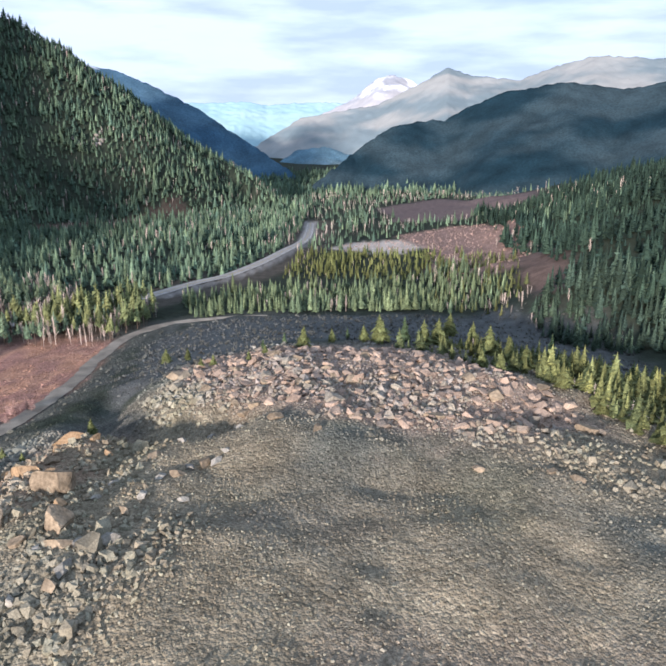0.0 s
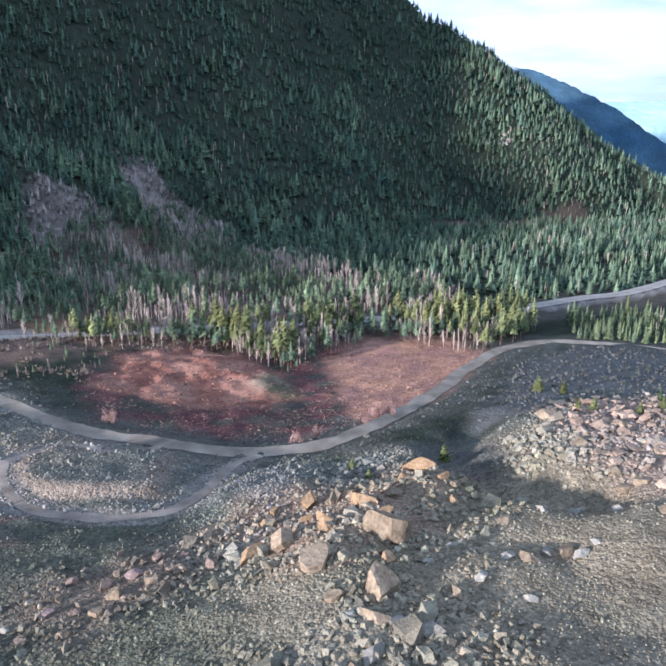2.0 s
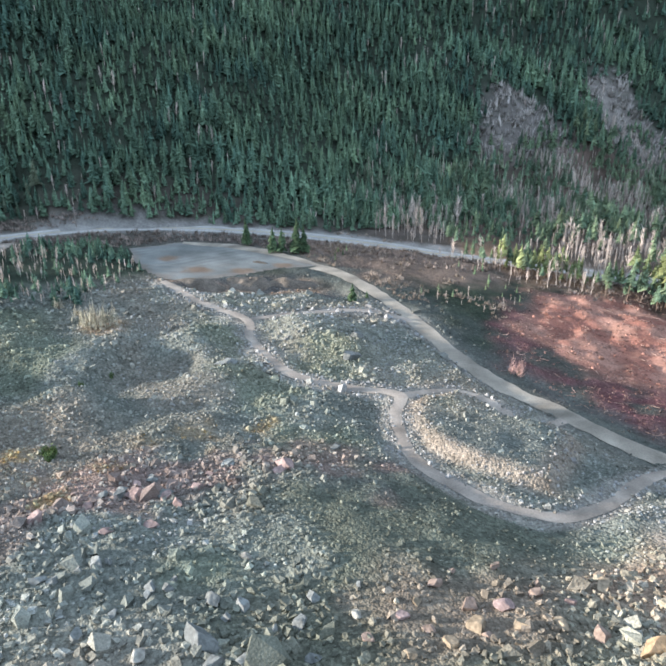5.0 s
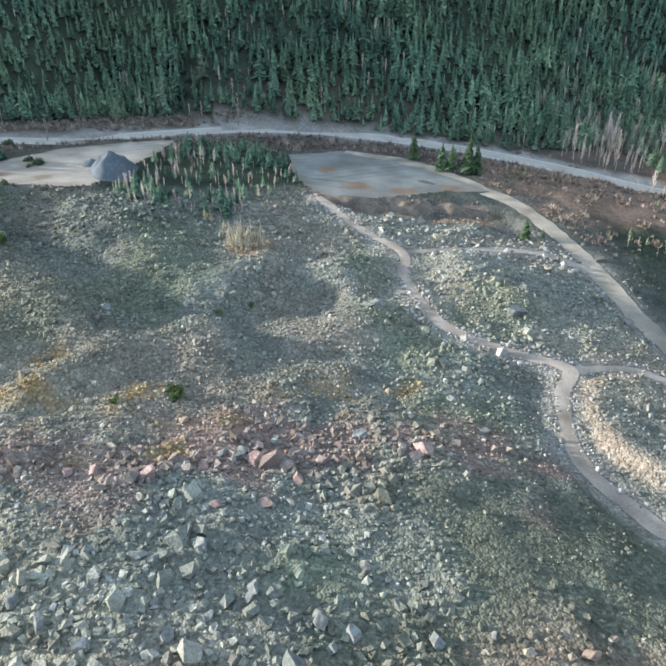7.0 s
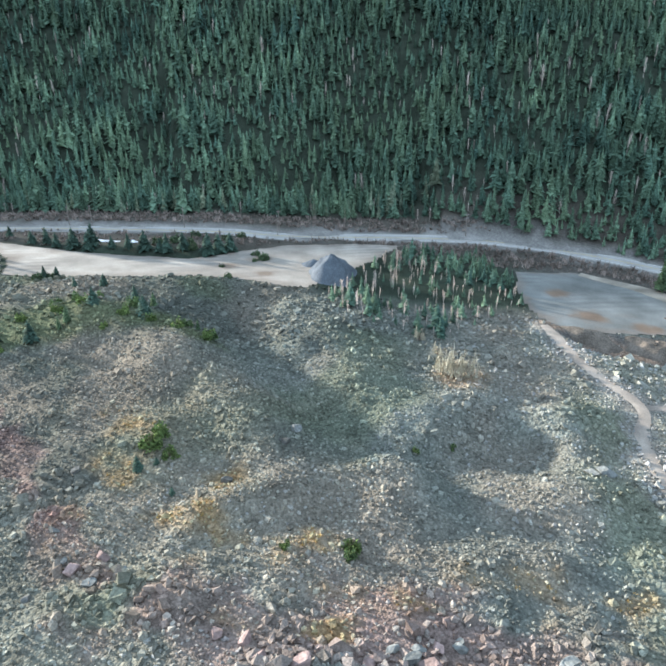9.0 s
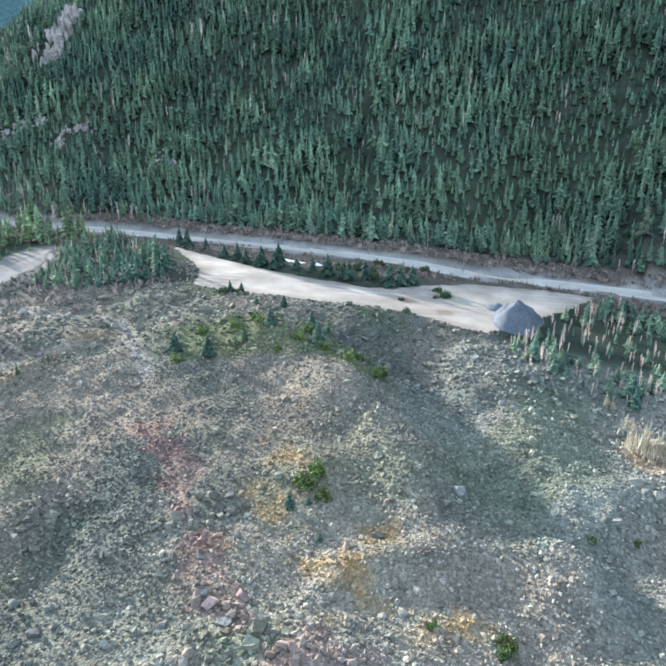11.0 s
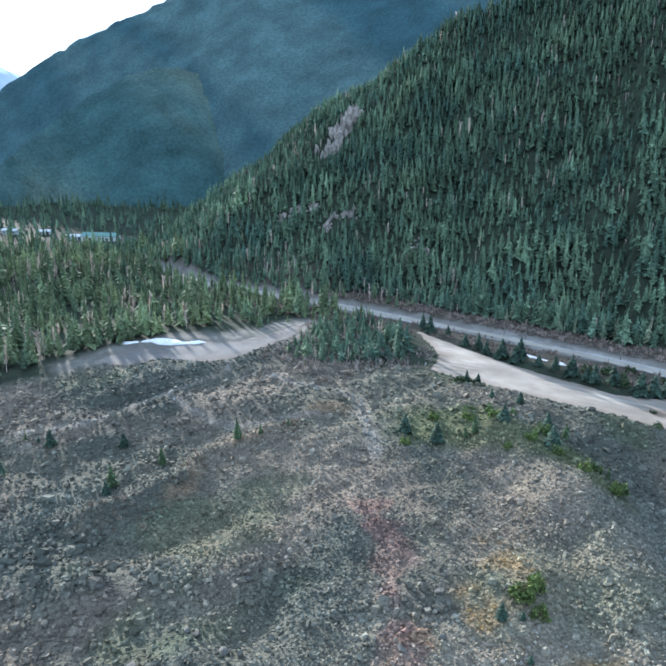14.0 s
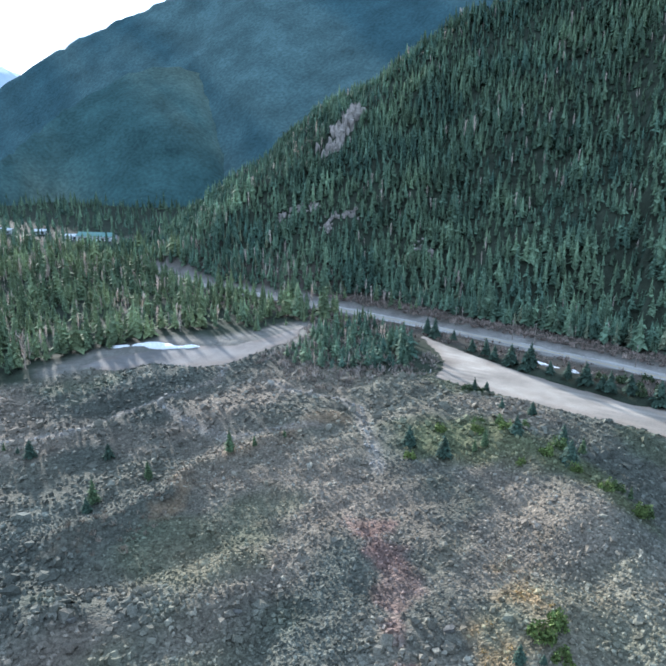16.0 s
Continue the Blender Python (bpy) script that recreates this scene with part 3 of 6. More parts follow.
def rubble(name, label, x, y, size, color, seed, flat=1.0):
    """Uncounted stones lying on the ground, joined into one mesh."""
    g = np.random.default_rng(seed)
    temps = [low_rock(g) for _ in range(14)]
    kind = g.integers(0, len(temps), len(x))
    z = height(x, y)
    V, F, C, base = [], [], [], 0
    for k, (tv, tf) in enumerate(temps):
        at = np.where(kind == k)[0]
        n = len(at)
        e = np.stack([g.normal(0, 0.3, n), g.normal(0, 0.3, n), g.uniform(0, 6.28, n)], 1)
        c, s = np.cos(e), np.sin(e)
        R = np.empty((n, 3, 3))
        R[:, 0] = np.stack([c[:, 1] * c[:, 2], s[:, 0] * s[:, 1] * c[:, 2] - c[:, 0] * s[:, 2], c[:, 0] * s[:, 1] * c[:, 2] + s[:, 0] * s[:, 2]], 1)
        R[:, 1] = np.stack([c[:, 1] * s[:, 2], s[:, 0] * s[:, 1] * s[:, 2] + c[:, 0] * c[:, 2], c[:, 0] * s[:, 1] * s[:, 2] - s[:, 0] * c[:, 2]], 1)
        R[:, 2] = np.stack([-s[:, 1], s[:, 0] * c[:, 1], c[:, 0] * c[:, 1]], 1)
        sc = size[at][:, None] * g.uniform(0.6, 1.4, (n, 3)) * (1.0, 1.0, flat)
        p = np.einsum("nij,nkj->nki", R, tv[None] * sc[:, None, :])
        p += np.stack([x[at], y[at], z[at] + size[at] * 0.1], 1)[:, None]
        V.append(p.reshape(-1, 3))
        F.append((tf[None] + (base + np.arange(n) * 9)[:, None, None]).reshape(-1, 3))
        C.append(np.repeat(color[at], 9, 0))
        base += 9 * n
    me = mesh_np(name, np.concatenate(V), np.concatenate(F), M_ROCK, False, np.concatenate(C))
    return tagged(new(name, me), label, "rubble", "", "stuff")


# ---- ground ----
FIELD_NORTH = [(-248, 421), (-244, 462), (-174, 461), (-145, 428), (-140, 373), (-140, 302), (-147, 274), (-191, 318)]
FIELD_MID = [(-332, 297), (-327, 327), (-319, 360), (-275, 349), (-247, 349), (-209, 311), (-211, 284), (-231, 267), (-253, 255), (-293, 256)]
FIELD_SHADED = [(-297, 244), (-339, 298), (-324, 344), (-259, 366), (-248, 469), (-154, 453), (-145, 393), (-142, 272), (-164, 243), (-200, 231), (-222, 219), (-248, 220)]
TAN_CREST = [(-82, 308), (-32, 310), (15, 302), (54, 268), (83, 232), (86, 199), (27, 184), (-10, 193), (-48, 224)]
ORANGE_PILE = [(-127, 147), (-128, 169), (-104, 197), (-97, 225), (-81, 218), (-72, 180), (-77, 143), (-95, 136)]
PINK_BAND = [(-207, 9), (-199, 32), (-203, 51), (-204, 70), (-203, 92), (-199, 112), (-186, 134)]
WARM_SLOPE = [(-203, 8), (-214, -20), (-240, -45), (-275, -52), (-308, -40), (-318, -8), (-292, 16), (-255, 40), (-228, 52)]
LOT_BANK = [(-386, 106), (-368, 116), (-356, 146), (-349, 172), (-344, 194), (-364, 203), (-374, 188), (-384, 172), (-380, 140), (-388, 118)]
PINK_STREAK = [(-212, -4), (-222, -22), (-237, -38), (-250, -47), (-257, -56), (-265, -68), (-268, -80), (-275, -94)]
GRASS_LINES = [[(-284, -30), (-270, -21), (-249, -17), (-238, -5), (-233, 8), (-228, 26), (-228, 38)], [(-243, 0), (-230, 7), (-230, 23), (-230, 38)], [(-222, 66), (-223, 79), (-230, 103)]]
SHRUB_BANK = [(-326, -109), (-337, -98), (-349, -77), (-344, -54), (-337, -28), (-327, -13), (-320, -21), (-325, -43), (-317, -77), (-307, -87)]
BROWN_BANK = [(-207, -139), (-226, -138), (-241, -136), (-258, -149), (-271, -148), (-287, -143), (-306, -141), (-317, -138)]
WHITE_PILE = [(-151, 184), (-150, 212), (-128, 199), (-120, 171)]


FINE_SLOPE = [(-188, 134), (-180, 103), (-154, 114), (-137, 116), (-149, 122), (-135, 137), (-137, 159), (-154, 169), (-163, 151), (-181, 150)]
FINE_FOOT = [(-178, 128), (-158, 155), (-151, 172), (-140, 172), (-127, 143), (-121, 128), (-118, 100), (-130, 88), (-160, 98)]
FINE_LOOP = [(-212, 168), (-204, 192), (-182, 190), (-170, 173), (-190, 152)]
FINE_HOLLOW = [(-122, 252), (-81, 266), (-69, 219), (-96, 216)]

VALLEY_WOOD = [(-345, 300), (-300, 352), (-235, 345), (-232, 440), (-160, 435), (-150, 480), (-200, 560), (-260, 640), (-600, 640), (-560, 420), (-500, 300), (-440, 250)]
FIELD_RUBBLE = [(-248, 326), (-236, 334), (-219, 326), (-212, 312), (-222, 301), (-238, 308)]
RUST_PATCH = [(-146, 124), (-136, 142), (-122, 150), (-108, 138), (-112, 112), (-124, 94), (-138, 100)]
UPPER_SHADE = [(-182, 96), (-178, 140), (-150, 160), (-128, 150), (-112, 140), (-96, 122), (-72, 112), (-66, 90), (-120, 76)]


def soft_in(x, y, poly, edge=6.0):
    """1 inside a polygon, with a ragged edge."""
    return smooth(-edge, edge, inside(x, y, poly) + fbm(x, y, 14, 21, 3) * edge * 1.4)


def soft_line(x, y, nodes, half, ragged=1.0):
    d, _ = to_line(x, y, nodes)
    return 1 - smooth(half * 0.4, half * 1.5, d + fbm(x, y, 12, 23, 3) * half * ragged)


def fine_shaded_soil(x, y):
    """Where the debris is fine soil with few stones, and where shade is painted on."""
    return np.maximum.reduce([soft_in(x, y, FINE_SLOPE, 8), soft_in(x, y, FINE_HOLLOW, 8), 0.85 * soft_in(x, y, FINE_FOOT, 8), 0.7 * soft_in(x, y, FINE_LOOP, 6), soft_in(x, y, LOT_BANK, 4)])


def cover(x, y):
    """The base colour of the ground or of the stones at a place."""
    n1, n2 = fbm(x, y, 70, 31, 4)[:, None], fbm(x, y, 18, 32, 4)[:, None]
    mix = lambda c, k, w: c * (1 - w[:, None]) + np.array(k) * w[:, None]  # noqa: E731
    grey = np.array((0.193, 0.199, 0.164)) * (1 + 0.4 * n1 + 0.25 * n2)
    moss = np.array((0.285, 0.242, 0.163)) * (1 + 0.25 * n2)
    upper = smooth(-150, -60, x) * smooth(330, 200, y)
    w = np.clip(smooth(-0.25, 0.35, n1[:, 0] + 0.6 * upper - 0.1), 0, 1) * (0.35 + 0.55 * upper)
    c = grey * (1 - w[:, None]) + moss * w[:, None]
    # rubble tones fall towards -y: the soft shade there is painted in
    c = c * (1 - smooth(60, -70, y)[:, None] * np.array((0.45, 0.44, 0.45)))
    green = smooth(0.12, 0.5, fbm(x, y, 38, 35, 3)) * 0.3
    c = mix(c, (0.25, 0.205, 0.155), smooth(-0.15, 0.45, fbm(x, y, 46, 34, 4)) * 0.55)
    c = mix(c, (0.10, 0.13, 0.055), green * (0.4 + 0.6 * (1 - upper)))
    c = mix(c, (0.225, 0.195, 0.145), soft_in(x, y, WARM_SLOPE, 14) * (0.4 + 0.3 * n2[:, 0]))
    # fine debris and the slope above it are darkened to paint their shade
    c = mix(c, (0.12, 0.125, 0.11), fine_shaded_soil(x, y) * 0.85)
    c = mix(c, (0.115, 0.12, 0.085), soft_in(x, y, UPPER_SHADE, 14) * 0.8)
    c = mix(c, (0.225, 0.175, 0.13), soft_in(x, y, RUST_PATCH, 8) * (0.55 + 0.4 * n2[:, 0]))
    c = mix(c, (0.37, 0.275, 0.205), soft_in(x, y, TAN_CREST, 12) * 0.85)
    c = mix(c, (0.34, 0.24, 0.165), soft_in(x, y, ORANGE_PILE, 12) * 0.8)
    c = mix(c, (0.29, 0.275, 0.235), soft_in(x, y, WHITE_PILE, 5) * 0.45)
    c = mix(c, (0.27, 0.165, 0.14), soft_line(x, y, PINK_BAND, 11, 2.2) * (0.42 + 0.3 * n2[:, 0]))
    c = mix(c, (0.24, 0.135, 0.115), soft_line(x, y, PINK_STREAK, 5.0, 2.6) * (0.42 + 0.35 * n2[:, 0]))
    for line in GRASS_LINES:
        c = mix(c, (0.29, 0.2, 0.095), soft_line(x, y, line, 10, 2.4) * smooth(-0.2, 0.5, fbm(x, y, 9, 36, 4)) * 0.7)
    c = mix(c, (0.3, 0.22, 0.135), soft_line(x, y, BROWN_BANK, 4, 2.4) * smooth(-0.05, 0.35, fbm(x, y, 13, 37, 3)) * 0.6)
    c = mix(c, (0.11, 0.13, 0.05), soft_in(x, y, SHRUB_BANK, 8) * 0.6)
    c = mix(c, (0.33, 0.262, 0.195), smooth(-4, 2, inside(x, y, BERM)) * smooth(9, 3, inside(x, y, BERM)) * 0.7)
    c = mix(c, (0.35, 0.255, 0.16), (1 - smooth(4, 13, np.hypot(x + 322, y - 73) + fbm(x, y, 8, 44, 2) * 5)) * 0.8)
    for line in PATHS:
        c = mix(c, (0.29, 0.265, 0.225), soft_line(x, y, [q[:2] for q in line], 2.0, 1.0) * 0.55)
    for nodes, half in ROADS[1:]:
        d, _ = to_line(x, y, nodes)
        c = mix(c, (0.31, 0.28, 0.235), (1 - smooth(half, half + 5.5, d + fbm(x, y, 8, 38, 3) * 4.5)) * 0.75)
    bank = soft_in(x, y, LOT_BANK, 4)
    c = mix(c, (0.13, 0.115, 0.1), bank * 0.9)
    c = mix(c, (0.36, 0.25, 0.165), bank * smooth(0.0, 0.35, fbm(x, y, 16, 46, 2)) * 0.8)
    s = slide_zone(x, y)[:, None]
    wood = np.array((0.036, 0.044, 0.03)) * (1 + 0.3 * n2)
    tall = smooth(-30, 40, bare_land(x, y))
    out = wood * (1 + 0.1 * tall[:, None])
    n3 = smooth(-0.35, 0.35, fbm(x, y, 11, 39, 3))[:, None]
    # dark grass and purple-brown ground, with the field's cast shade painted in
    grass = np.array((0.085, 0.08, 0.066)) * (1 - n3) + np.array((0.135, 0.066, 0.064)) * n3
    litter = soft_in(x, y, VALLEY_WOOD, 14)
    out = mix(out, np.array((0.13, 0.1, 0.078)) * (1 - n3) + np.array((0.24, 0.165, 0.13)) * n3, litter * (0.55 + 0.4 * smooth(0.2, 0.45, fbm(x, y, 40, 49, 3))))
    out = mix(out, grass, soft_in(x, y, FIELD_SHADED, 8) * 0.95)
    out = mix(out, np.array((0.33, 0.19, 0.15)) * (1 - n3) + np.array((0.46, 0.27, 0.175)) * n3, soft_in(x, y, FIELD_NORTH, 8) * 0.9)
    out = mix(out, np.array((0.26, 0.12, 0.085)) * (1 - n3) + np.array((0.36, 0.205, 0.145)) * n3, soft_in(x, y, FIELD_MID, 8) * 0.9)
    out = mix(out, np.array((0.12, 0.125, 0.075)) * (1 - n3) + np.array((0.21, 0.2, 0.15)) * n3, soft_in(x, y, FIELD_RUBBLE, 5) * 0.85)
    out = mix(out, (0.19, 0.18, 0.155), smooth(-24, -10, inside(x, y, [q[:2] for q in PAD_SOUTH]) + fbm(x, y, 12, 40, 3) * 6) * 0.85)
    out = mix(out, (0.125, 0.125, 0.108), (1 - smooth(12, 36, to_line(x, y, [q[:2] for q in ROADS[1][0]])[0] + fbm(x, y, 16, 42, 3) * 16)) * 0.7 * (1 - soft_in(x, y, FIELD_NORTH, 6)) * (1 - soft_in(x, y, FIELD_MID, 6)))
    verge = 1 - smooth(30, 48, to_line(x, y, [q[:2] for q in ROADS[0][0]])[0])
    out = mix(out, (0.105, 0.088, 0.072), verge * 0.7)
    out = mix(out, (0.25, 0.235, 0.21), 1 - smooth(9, 14, to_line(x, y, [q[:2] for q in ROADS[0][0]])[0] + fbm(x, y, 8, 43, 2) * 3))
    # the crest's shadow is painted on the flat behind it as dark colour
    back = soft_in(x, y, SHADED_BACK, 14)
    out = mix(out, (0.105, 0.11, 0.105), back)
    for poly, tone in CLEARINGS:
        out = mix(out, tone, soft_in(x, y, poly, 12) * 0.9)
    return np.clip(c * s + out * (1 - s), 0.01, 0.9)


# rubble flat behind the crest, shade painted dark, and felled or bare ground beyond
SHADED_BACK = [(-100, 270), (-40, 325), (30, 330), (100, 280), (150, 300), (170, 420), (120, 500), (0, 520), (-110, 490), (-125, 400)]
CLEARINGS = [
    ([(20, 900), (70, 890), (120, 930), (90, 1010), (20, 990), (-10, 940)], (0.6, 0.53, 0.45)),
    ([(110, 640), (170, 660), (230, 800), (260, 1000), (180, 1150), (90, 1050), (120, 900), (100, 760)], (0.27, 0.185, 0.15)),
    ([(100, 1250), (330, 1200), (420, 1500), (250, 1750), (80, 1500)], (0.16, 0.12, 0.11)),
    ([(-480, 1040), (-390, 1050), (-330, 1160), (-255, 1300), (-300, 1340), (-400, 1180)], (0.11, 0.08, 0.06)),
    ([(-420, 300), (-330, 300), (-330, 360), (-420, 330)], (0.24, 0.16, 0.10)),
    ([(-644, 591), (-660, 625), (-653, 657), (-608, 648), (-553, 673), (-530, 620), (-534, 567), (-580, 560)], (0.24, 0.21, 0.18)),
    ([(-550, -700), (-500, -690), (-470, -760), (-540, -765)], (0.11, 0.105, 0.09)),
    ([(-470, 190), (-440, 240), (-400, 290), (-350, 300), (-340, 240), (-380, 205)], (0.17, 0.125, 0.095)),
    ([(-555, 405), (-629, 465), (-640, 490), (-625, 518), (-579, 527), (-550, 496)], (0.17, 0.15, 0.13)),
    ([(150, 490), (185, 500), (225, 700), (235, 830), (195, 820), (165, 620)], (0.15, 0.105, 0.085)),
]


def graded(a, b, fine, lo, hi, coarse):
    """Grid lines from lo to hi, fine metres apart from a to b and wider outside."""
    mid = list(np.arange(a, b, fine))
    step, left = fine, [a]
    while left[-1] > lo:
        step = min(step * 1.13, coarse if left[-1] > -1700 else 600)
        left.append(left[-1] - step)
    step, right = fine, [b]
    while right[-1] < hi:
        step = min(step * 1.13, coarse if right[-1] < 1900 else 600)
        right.append(right[-1] + step)
    return np.array(left[::-1] + mid[1:] + right)


gx = graded(-410.0, 130.0, 2.1, -4900, 4900, 21.0)
gy = graded(-300.0, 330.0, 2.1, -4900, 4900, 21.0)
X, Y = np.meshgrid(gx, gy)
Z = height(X, Y)
xr, yr = X.ravel(), Y.ravel()
rock = slide_zone(xr, yr)
Zr = Z.ravel()
for nodes, half in ROADS:
    d, z = to_line(xr, yr, nodes)
    Zr = np.where(d < half + 1.0, z - 0.12, Zr)
for poly, c in PADS:
    Zr = np.where(inside(xr, yr, poly) > -1.0, c[0] * xr + c[1] * yr + c[2] - 0.12, Zr)
nx, ny = len(gx), len(gy)
i = np.arange(nx * ny).reshape(ny, nx)
quads = np.stack([i[:-1, :-1].ravel(), i[:-1, 1:].ravel(), i[1:, 1:].ravel(), i[1:, :-1].ravel()], 1)
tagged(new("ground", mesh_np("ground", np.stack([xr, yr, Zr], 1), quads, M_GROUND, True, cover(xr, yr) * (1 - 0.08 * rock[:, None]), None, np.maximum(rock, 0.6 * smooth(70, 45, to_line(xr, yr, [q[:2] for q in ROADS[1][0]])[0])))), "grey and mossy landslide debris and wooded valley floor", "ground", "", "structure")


# ---- roads and gravel lots ----
def ribbon(name, nodes, half, lift, mat, label, tone=None, shift=0.0, kind="structure", parent=None):
    p = np.array(nodes)
    d = np.gradient(p[:, :2], axis=0)
    d /= np.linalg.norm(d, axis=1)[:, None] + 1e-9
    nrm = np.stack([-d[:, 1], d[:, 0]], 1)
    cols = []
    for s in (-1, -0.5, 0, 0.5, 1):
        edge = half if tone is None else half * (0.92 + (0.42 if half > 4 else 0.55) * fbm(p[:, 0] + 40 * np.sign(s), p[:, 1], 11, 51, 4))
        q = p[:, :2] + nrm * (shift + s * edge)[:, None] if np.ndim(edge) else p[:, :2] + nrm * (shift + s * edge)
        cols.append(np.c_[q, p[:, 2] + lift - 0.1 * abs(s) * (tone is not None)])
    v = np.stack(cols, 1).reshape(-1, 3)
    k = len(p)
    j = np.arange(k * 5).reshape(k, 5)
    f = np.stack([j[:-1, :-1].ravel(), j[:-1, 1:].ravel(), j[1:, 1:].ravel(), j[1:, :-1].ravel()], 1)
    col = None if tone is None else np.array(tone) * (1 + 0.55 * fbm(v[:, 0], v[:, 1], 7, 52, 4)[:, None])
    me = mesh_np(name, v, f, mat, True, col)
    if parent is not None:
        return part(name, me, parent, label)
    return tagged(new(name, me), label, "road", "", kind)


def denser(nodes, step=3.0):
    p = np.array(nodes)
    s = np.r_[0, np.cumsum(np.linalg.norm(np.diff(p[:, :2], axis=0), axis=1))]
    t = np.arange(0, s[-1], step)
    return np.stack([np.interp(t, s, p[:, k]) for k in range(3)], 1)


hw = denser(ROADS[0][0])
road = ribbon("highway", hw, 7.0, 0.10, M_ASPHALT, "two-lane asphalt highway along the valley floor")
for off, w in ((-4.6, 0.16), (4.6, 0.16)):
    ribbon("edge_line", hw, w, 0.13, M_PAINT, "white painted edge line", None, off, "", road)
ribbon("centre_line", hw, 0.2, 0.13, material("yellow_paint", (0.5, 0.36, 0.08), 0.7, False, (3.0, 0.2), (0.3, 0.2), 0.0), "yellow centre line", None, 0.0, "", road)
ribbon("access_road", denser(ROADS[1][0], 1.5), 4.5, 0.22, M_GRAVEL, "pale grey gravel access road round the slide", (0.3, 0.262, 0.205))
for nodes, half in ROADS[2:]:
    ribbon("gravel_track", denser(nodes, 1.5), half, 0.12, M_GRAVEL, "narrow dusty gravel track through the rocks", (0.33, 0.28, 0.225))


def lot(name, poly, plane, label, tone, soil=0.35, spots=()):
    """A gravel lot: a fine grid cut to a ragged outline."""
    p = np.array(poly)[:, :2]
    plane_run = (0.95, 0.3)
    ax, ay = np.arange(p[:, 0].min() - 6, p[:, 0].max() + 6, 1.5), np.arange(p[:, 1].min() - 6, p[:, 1].max() + 6, 1.5)
    A, B = np.meshgrid(ax, ay)
    a, b = A.ravel(), B.ravel()
    ins = inside(a, b, [tuple(q) for q in p]) + fbm(a, b, 8, 61, 2) * 1.5
    z = plane[0] * a + plane[1] * b + plane[2] + np.clip(ins, -0.4, 1) * 0.1 + fbm(a, b, 20, 62, 3) * 0.12
    k = np.arange(len(a)).reshape(A.shape)
    f = np.stack([k[:-1, :-1].ravel(), k[:-1, 1:].ravel(), k[1:, 1:].ravel(), k[1:, :-1].ravel()], 1)
    f = f[(ins[f] > -1.0).all(1)]
    used, f = np.unique(f, return_inverse=True)
    dirt = np.clip(1 - smooth(0, 7, ins + fbm(a, b, 10, 64, 3) * 6) + 0.5 * smooth(0.25, 0.5, fbm(a, b, 22, 65, 3)), 0, 1)[:, None]
    for sx, sy, sr in spots:
        dirt = np.maximum(dirt, 2.2 * (1 - smooth(0.4 * sr, 1.2 * sr, np.hypot(a - sx, b - sy) + fbm(a, b, 4, 66, 2) * 0.4 * sr))[:, None])
    ruts = 0.12 * np.sin((a * plane_run[0] + b * plane_run[1]) * 1.1 + 2.0 * fbm(a, b, 30, 67, 2))[:, None] * smooth(0.0, 0.4, fbm(a, b, 26, 68, 2))[:, None]
    col = np.array(tone) * (1 + 0.3 * fbm(a, b, 15, 63, 4)[:, None] + ruts) * (1 - soil * dirt) + np.array((0.2, 0.155, 0.115)) * soil * dirt
    me = mesh_np(name, np.stack([a, b, z], 1)[used], f.reshape(-1, 4), M_GRAVEL, True, col[used])
    return tagged(new(name, me), label, "parking lot", "", "structure")


lot("gravel_lot", PAD_LOT, PADS[0][1], "grey gravel lot beside the highway", (0.205, 0.205, 0.185), 0.5, ((-398, 128, 9.0), (-388, 150, 8.0), (-395, 176, 6.0), (-425, 118, 7.0)))
lot("viewpoint_lot", PAD_VIEW, PADS[1][1], "pale worn gravel viewpoint lot beside the highway", (0.33, 0.295, 0.245), 0.4, ((-411, -37, 5.5), (-402, -17, 5.0), (-389, -36, 5.0), (-428, -25, 7.0)))
lot("south_lot", PAD_SOUTH, PADS[2][1], "grey gravel clearing at the edge of the woods", (0.2, 0.19, 0.175))


